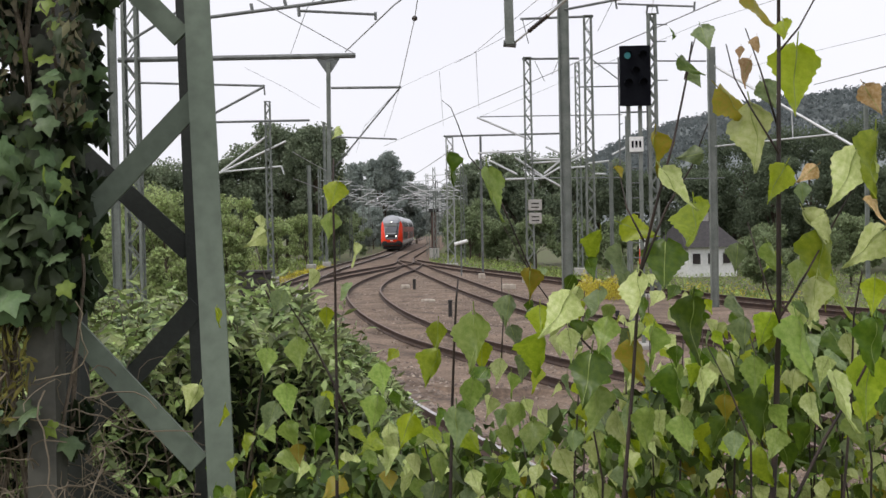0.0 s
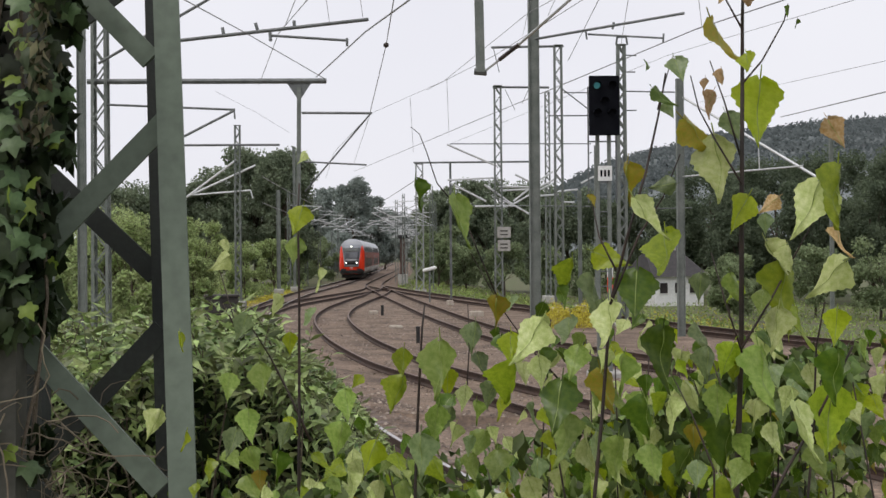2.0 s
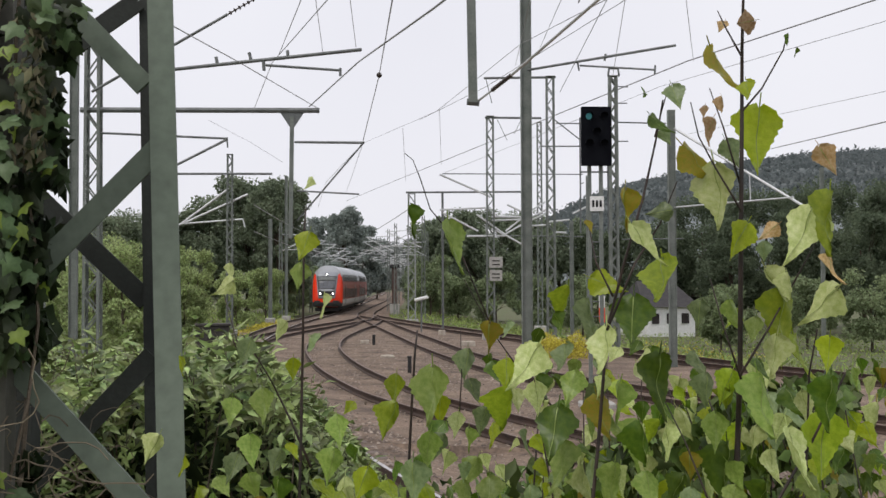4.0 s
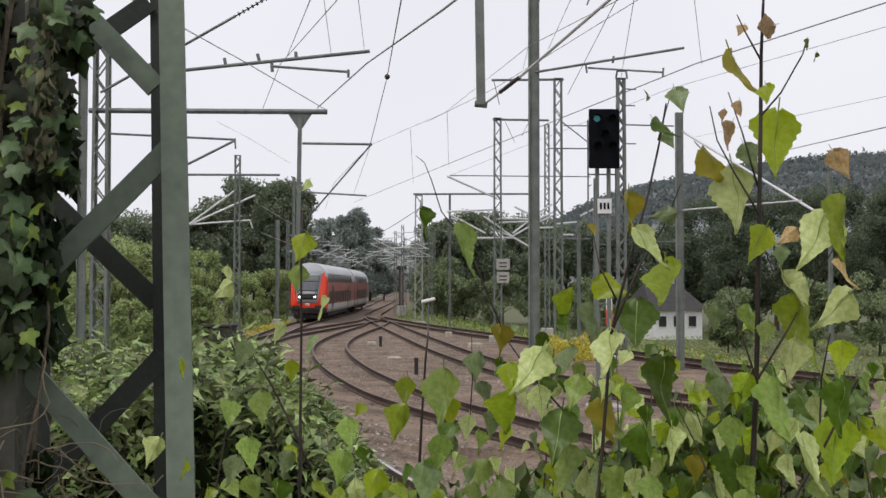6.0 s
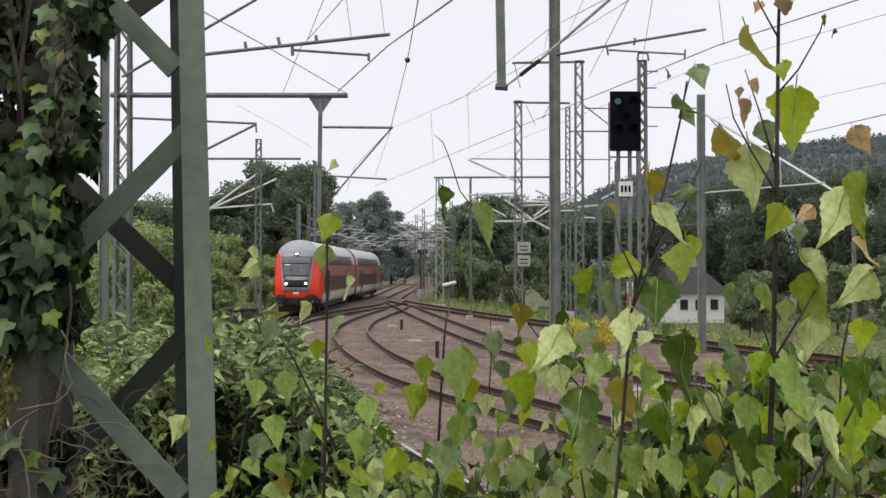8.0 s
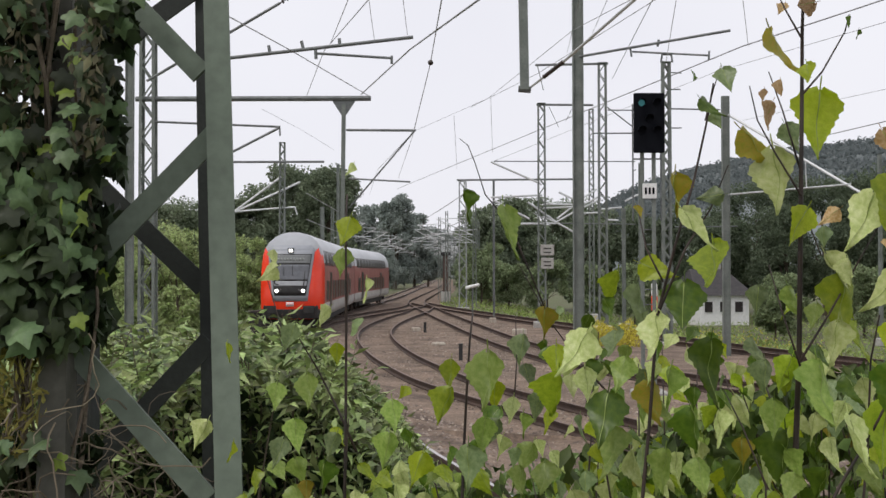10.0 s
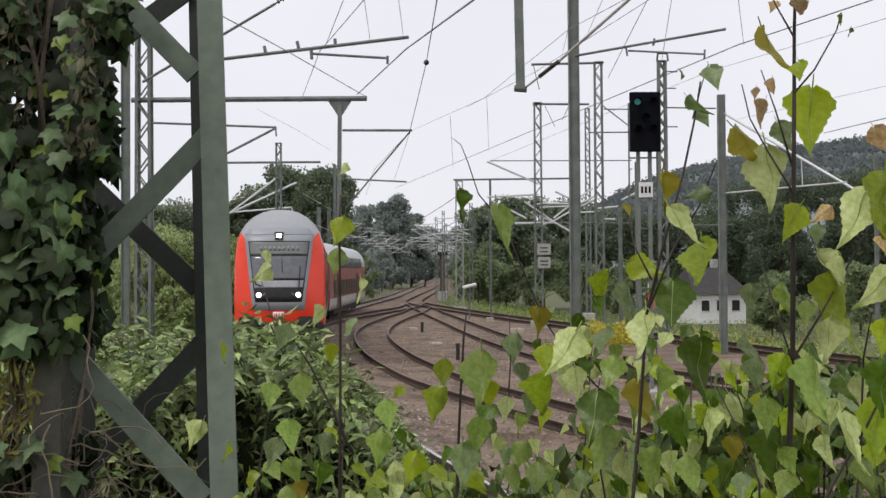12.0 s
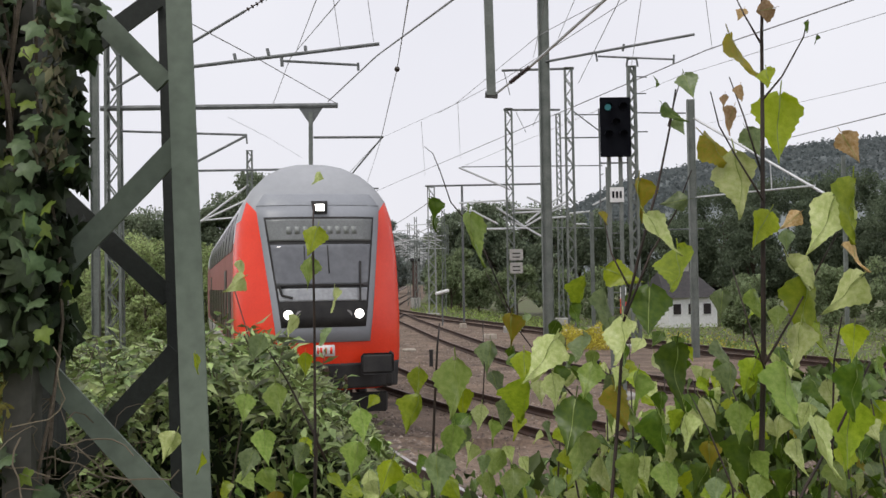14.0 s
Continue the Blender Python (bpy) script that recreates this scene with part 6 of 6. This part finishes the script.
dress(plant, [(p[0], p[1] + 0.2, p[2]) for p in stems[0][2][1:4]], 12, 0.08, 0.045, KINDS)
# straight thin poplar sapling with few leaves
stems = [
    (0.0037, 0.0016, [(-0.204, 2.100, 1.02), (-0.192, 2.070, 2.307), (-0.191, 2.100, 2.508), (-0.192, 2.130, 2.716), (-0.187, 2.070, 2.884), (-0.187, 2.100, 2.943)]),
    (0.0028, 0.0011, [(-0.177, 2.170, 2.455), (-0.218, 2.200, 2.538), (-0.260, 2.230, 2.612), (-0.286, 2.170, 2.671)]),
    (0.0016, 0.0008, [(-0.314, 2.070, 2.703), (-0.298, 2.100, 2.654), (-0.345, 2.130, 2.801)])]
plant = sapling("straight thin poplar sapling with few leaves", stems)
SAPLINGS.append(plant)
for centre, size, kind, roll, yaw in (
    ((-0.181, 2.022, 2.869), 0.053, "lime", 14, -5), ((-0.202, 2.141, 2.814), 0.058, "mid", 8, 0), ((-0.340, 2.126, 2.795), 0.049, "pale", 58, -35),
    ((-0.332, 2.155, 2.827), 0.028, "pale", 0, 40), ((-0.283, 2.041, 2.682), 0.049, "cool", 22, -15), ((-0.210, 2.129, 2.645), 0.040, "lime", 0, 10),
    ((-0.161, 2.019, 2.694), 0.046, "cool", -52, -30), ((-0.237, 2.114, 2.717), 0.042, "pale", 45, 52), ((-0.148, 2.054, 2.763), 0.045, "pale", -22, -58),
    ((-0.314, 2.046, 2.570), 0.053, "mid", 10, 15), ((-0.262, 2.150, 2.574), 0.062, "mid", -12, -20), ((-0.275, 2.027, 2.506), 0.055, "mid", 0, 25),):
    add_leaf(plant, centre, size, kind, roll, yaw)
for centre, size, kind, roll, yaw in (
    ((-0.312, 2.094, 2.465), 0.054, "cool", 15, -10), ((-0.280, 2.147, 2.418), 0.058, "mid", -20, 20), ((-0.229, 2.049, 2.422), 0.064, "deep", 8, -15),
    ((-0.258, 2.044, 2.406), 0.035, "yellow", 0, 20), ((-0.182, 2.151, 2.995), 0.024, "pale", 40, -40), ((-0.558, 2.550, 2.430), 0.069, "pale", 22, 30),
    ((-0.490, 2.550, 2.395), 0.046, "lime", 15, -62), ((-0.504, 2.550, 2.617), 0.046, "lime", 25, 62),):
    add_leaf(plant, centre, size, kind, roll, yaw)
dress(plant, stems[0][2][1:3], 6, 0.05, 0.045, KINDS)
# leaning poplar sapling with large light green leaves
stems = [
    (0.0032, 0.0016, [(0.480, 1.600, 1.02), (0.481, 1.570, 2.395), (0.547, 1.600, 2.498), (0.606, 1.630, 2.573), (0.632, 1.570, 2.675)]),
    (0.0025, 0.0012, [(0.582, 1.650, 1.02), (0.581, 1.620, 2.414), (0.604, 1.650, 2.538), (0.621, 1.680, 2.667), (0.612, 1.620, 2.736)]),
    (0.0021, 0.0008, [(0.461, 1.700, 1.02), (0.462, 1.670, 2.485), (0.437, 1.700, 2.564), (0.415, 1.730, 2.620)])]
plant = sapling("leaning poplar sapling with large light green leaves", stems)
SAPLINGS.append(plant)
for centre, size, kind, roll, yaw in (
    ((0.585, 1.588, 2.871), 0.078, "pale", 20, -48), ((0.602, 1.558, 2.885), 0.087, "green", 14, 48), ((0.638, 1.638, 2.983), 0.047, "dry", -28, -30),
    ((0.600, 1.543, 2.818), 0.048, "dry", 20, 35), ((0.640, 1.683, 2.766), 0.079, "pale", 46, -62), ((0.591, 1.534, 2.637), 0.071, "deep", 0, 25),
    ((0.625, 1.647, 2.568), 0.092, "green", 6, -10), ((0.539, 1.533, 2.561), 0.080, "pale", 10, 35), ((0.610, 1.571, 2.705), 0.044, "lime", 5, -25),
    ((0.542, 1.660, 2.485), 0.050, "deep", 0, 20), ((0.465, 1.555, 2.502), 0.040, "mid", 15, -30), ((0.579, 1.559, 2.514), 0.047, "mid", -10, 20),):
    add_leaf(plant, centre, size, kind, roll, yaw)
for centre, size, kind, roll, yaw in (
    ((0.430, 1.641, 2.484), 0.039, "cool", 0, -25),):
    add_leaf(plant, centre, size, kind, roll, yaw)
dress(plant, [(p[0], p[1] + 0.3, p[2]) for p in stems[0][2][1:5]], 36, 0.09, 0.05, KINDS)
# low dense shoots at the bank's edge
for k in range(-5, 16):
    x = -0.12 + 0.068 * k
    y = SPRIG.uniform(2.1, 2.9)
    top = EYE - y * (0.21 - 0.0075 * k) + SPRIG.uniform(-0.05, 0.08)
    pts = [(x * y / 1.95, y, 1.02), (x * y / 1.95 + 0.01, y, 1.7), (x * y / 1.95 + 0.02, y, 2.1), (x * y / 1.95 + SPRIG.uniform(-0.05, 0.05), y + 0.03, top)]
    plant = sapling("low leafy poplar shoot at the bank's edge", [(0.004, 0.0015, pts)])
    dress(plant, pts[2:], 34 + 2 * max(k, -2), 0.08, 0.046, ["mid", "deep", "deep", "pale", "yellow", "cool"] if k % 3 == 0 else ["green", "mid", "deep", "deep", "pale", "pale", "cool"])
# taller shoots among the saplings
for k in range(12):
    y = SPRIG.uniform(2.0, 2.6)
    x = (0.105 + 0.024 * k) * y
    top = EYE - y * (0.055 + SPRIG.uniform(-0.02, 0.04))
    pts = [(x, y, 1.02), (x + 0.02, y, 2.0), (x + 0.03, y, 2.35), (x + SPRIG.uniform(-0.06, 0.06), y + 0.03, top)]
    plant = sapling("slender poplar shoot with small curled leaves", [(0.004, 0.0012, pts)])
    dress(plant, pts[1:], 18, 0.05, 0.042, ["lime", "pale", "pale", "deep", "cool"])


def build_twigs():
    """Thin dry stalks and low herbs between the saplings."""
    herb = thing("low_herbs", "tangled green herbs and dry stalks at the bank's edge", "herbs", kind="stuff")
    n = 6500
    bearing = RNG.uniform(-0.16, 0.41, n)
    y = RNG.uniform(2.3, 4.6, n)
    x = bearing * y
    fall = 0.20 - 0.30 * np.clip(bearing, -0.05, 0.35) + 0.03 * np.array([noise.noise((a * 9, b * 1.2, 8)) for a, b in zip(bearing, y)])
    z = EYE - fall * y - RNG.exponential(0.10, n)
    ok = (np.abs(bearing - 0.09) > 0.075) | (RNG.uniform(0, 1, n) < 0.2)
    c = np.stack([x, y, z], 1)[ok]
    leaf_cloud("blades", c, RNG.normal(size=c.shape) + np.array([0, -0.2, -0.7]), 0.062, 0.036, M_HERB, herb)
    bm = bmesh.new()
    for k in range(70):
        a, b = SPRIG.uniform(-0.3, 1.4), SPRIG.uniform(2.1, 4.2)
        p = Vector((a * b / 3.2, b, 1.0))
        h = SPRIG.uniform(0.7, 1.1)
        q = p + Vector((SPRIG.uniform(-0.12, 0.12), 0, h))
        bar(bm, p, q, 0.004, 0.0015, 5)
    part("stalks", bm, M_STEM, herb)


build_twigs()


def sway(plant, base, rows):
    """Rows of (seconds, degrees) by which a sapling leans to the right about its foot."""
    b = Matrix.Translation(base)
    walk(plant, [(t, b @ pose(0, 0, 0, 0, a, 0) @ b.inverted()) for t, a in rows])


def motions():
    sway(SAPLINGS[0], (0.54, 1.8, 1.1), [(0, -0.24), (0.5, -0.36), (1, -0.32), (1.5, -0.08), (2, -0.32), (2.5, 0.08), (3, -0.03), (5.5, 0.26), (6, 0.32), (6.5, 0.16), (7, 0.26), (7.5, 0.29), (8, 0.16), (8.5, 0.00), (9, 0.00), (11.5, 0.05), (12, 0.03), (12.5, -0.08), (13, 0.00), (13.5, 0.03), (14, 0.00)])
    sway(SAPLINGS[1], (0.28, 1.7, 1.1), [(0, -0.17), (0.5, 0.18), (1, 0.14), (1.5, -0.16), (2, 0.13), (2.5, 0.13), (3, 0.38), (5.5, 0.04), (6, -0.10), (6.5, -0.18), (7, 0.15), (7.5, 0.19), (8, -0.03), (8.5, -0.05), (9, 0.00), (11.5, -0.18), (12, -0.23), (12.5, -0.15), (13, -0.10), (13.5, 0.09), (14, 0.00)])
    sway(SAPLINGS[3], (-0.19, 2.1, 1.1), [(0, 0.00), (0.5, 0.00), (1, 0.00), (1.5, -0.13), (2, -0.13), (2.5, 0.00), (3, 0.27), (5.5, 0.74), (6, -0.20), (6.5, 0.13), (7, -0.05), (7.5, 0.30), (8, 0.21), (8.5, 0.27), (9, 0.00), (11.5, -0.23), (12, -0.17), (12.5, 0.50), (13, 0.13), (13.5, 0.00), (14, -0.10)])
    for ob, front, length in VEHICLES:
        walk(ob, [(0.5 * k, train_pose(0.5 * k, front, length)) for k in range(29)])


motions()
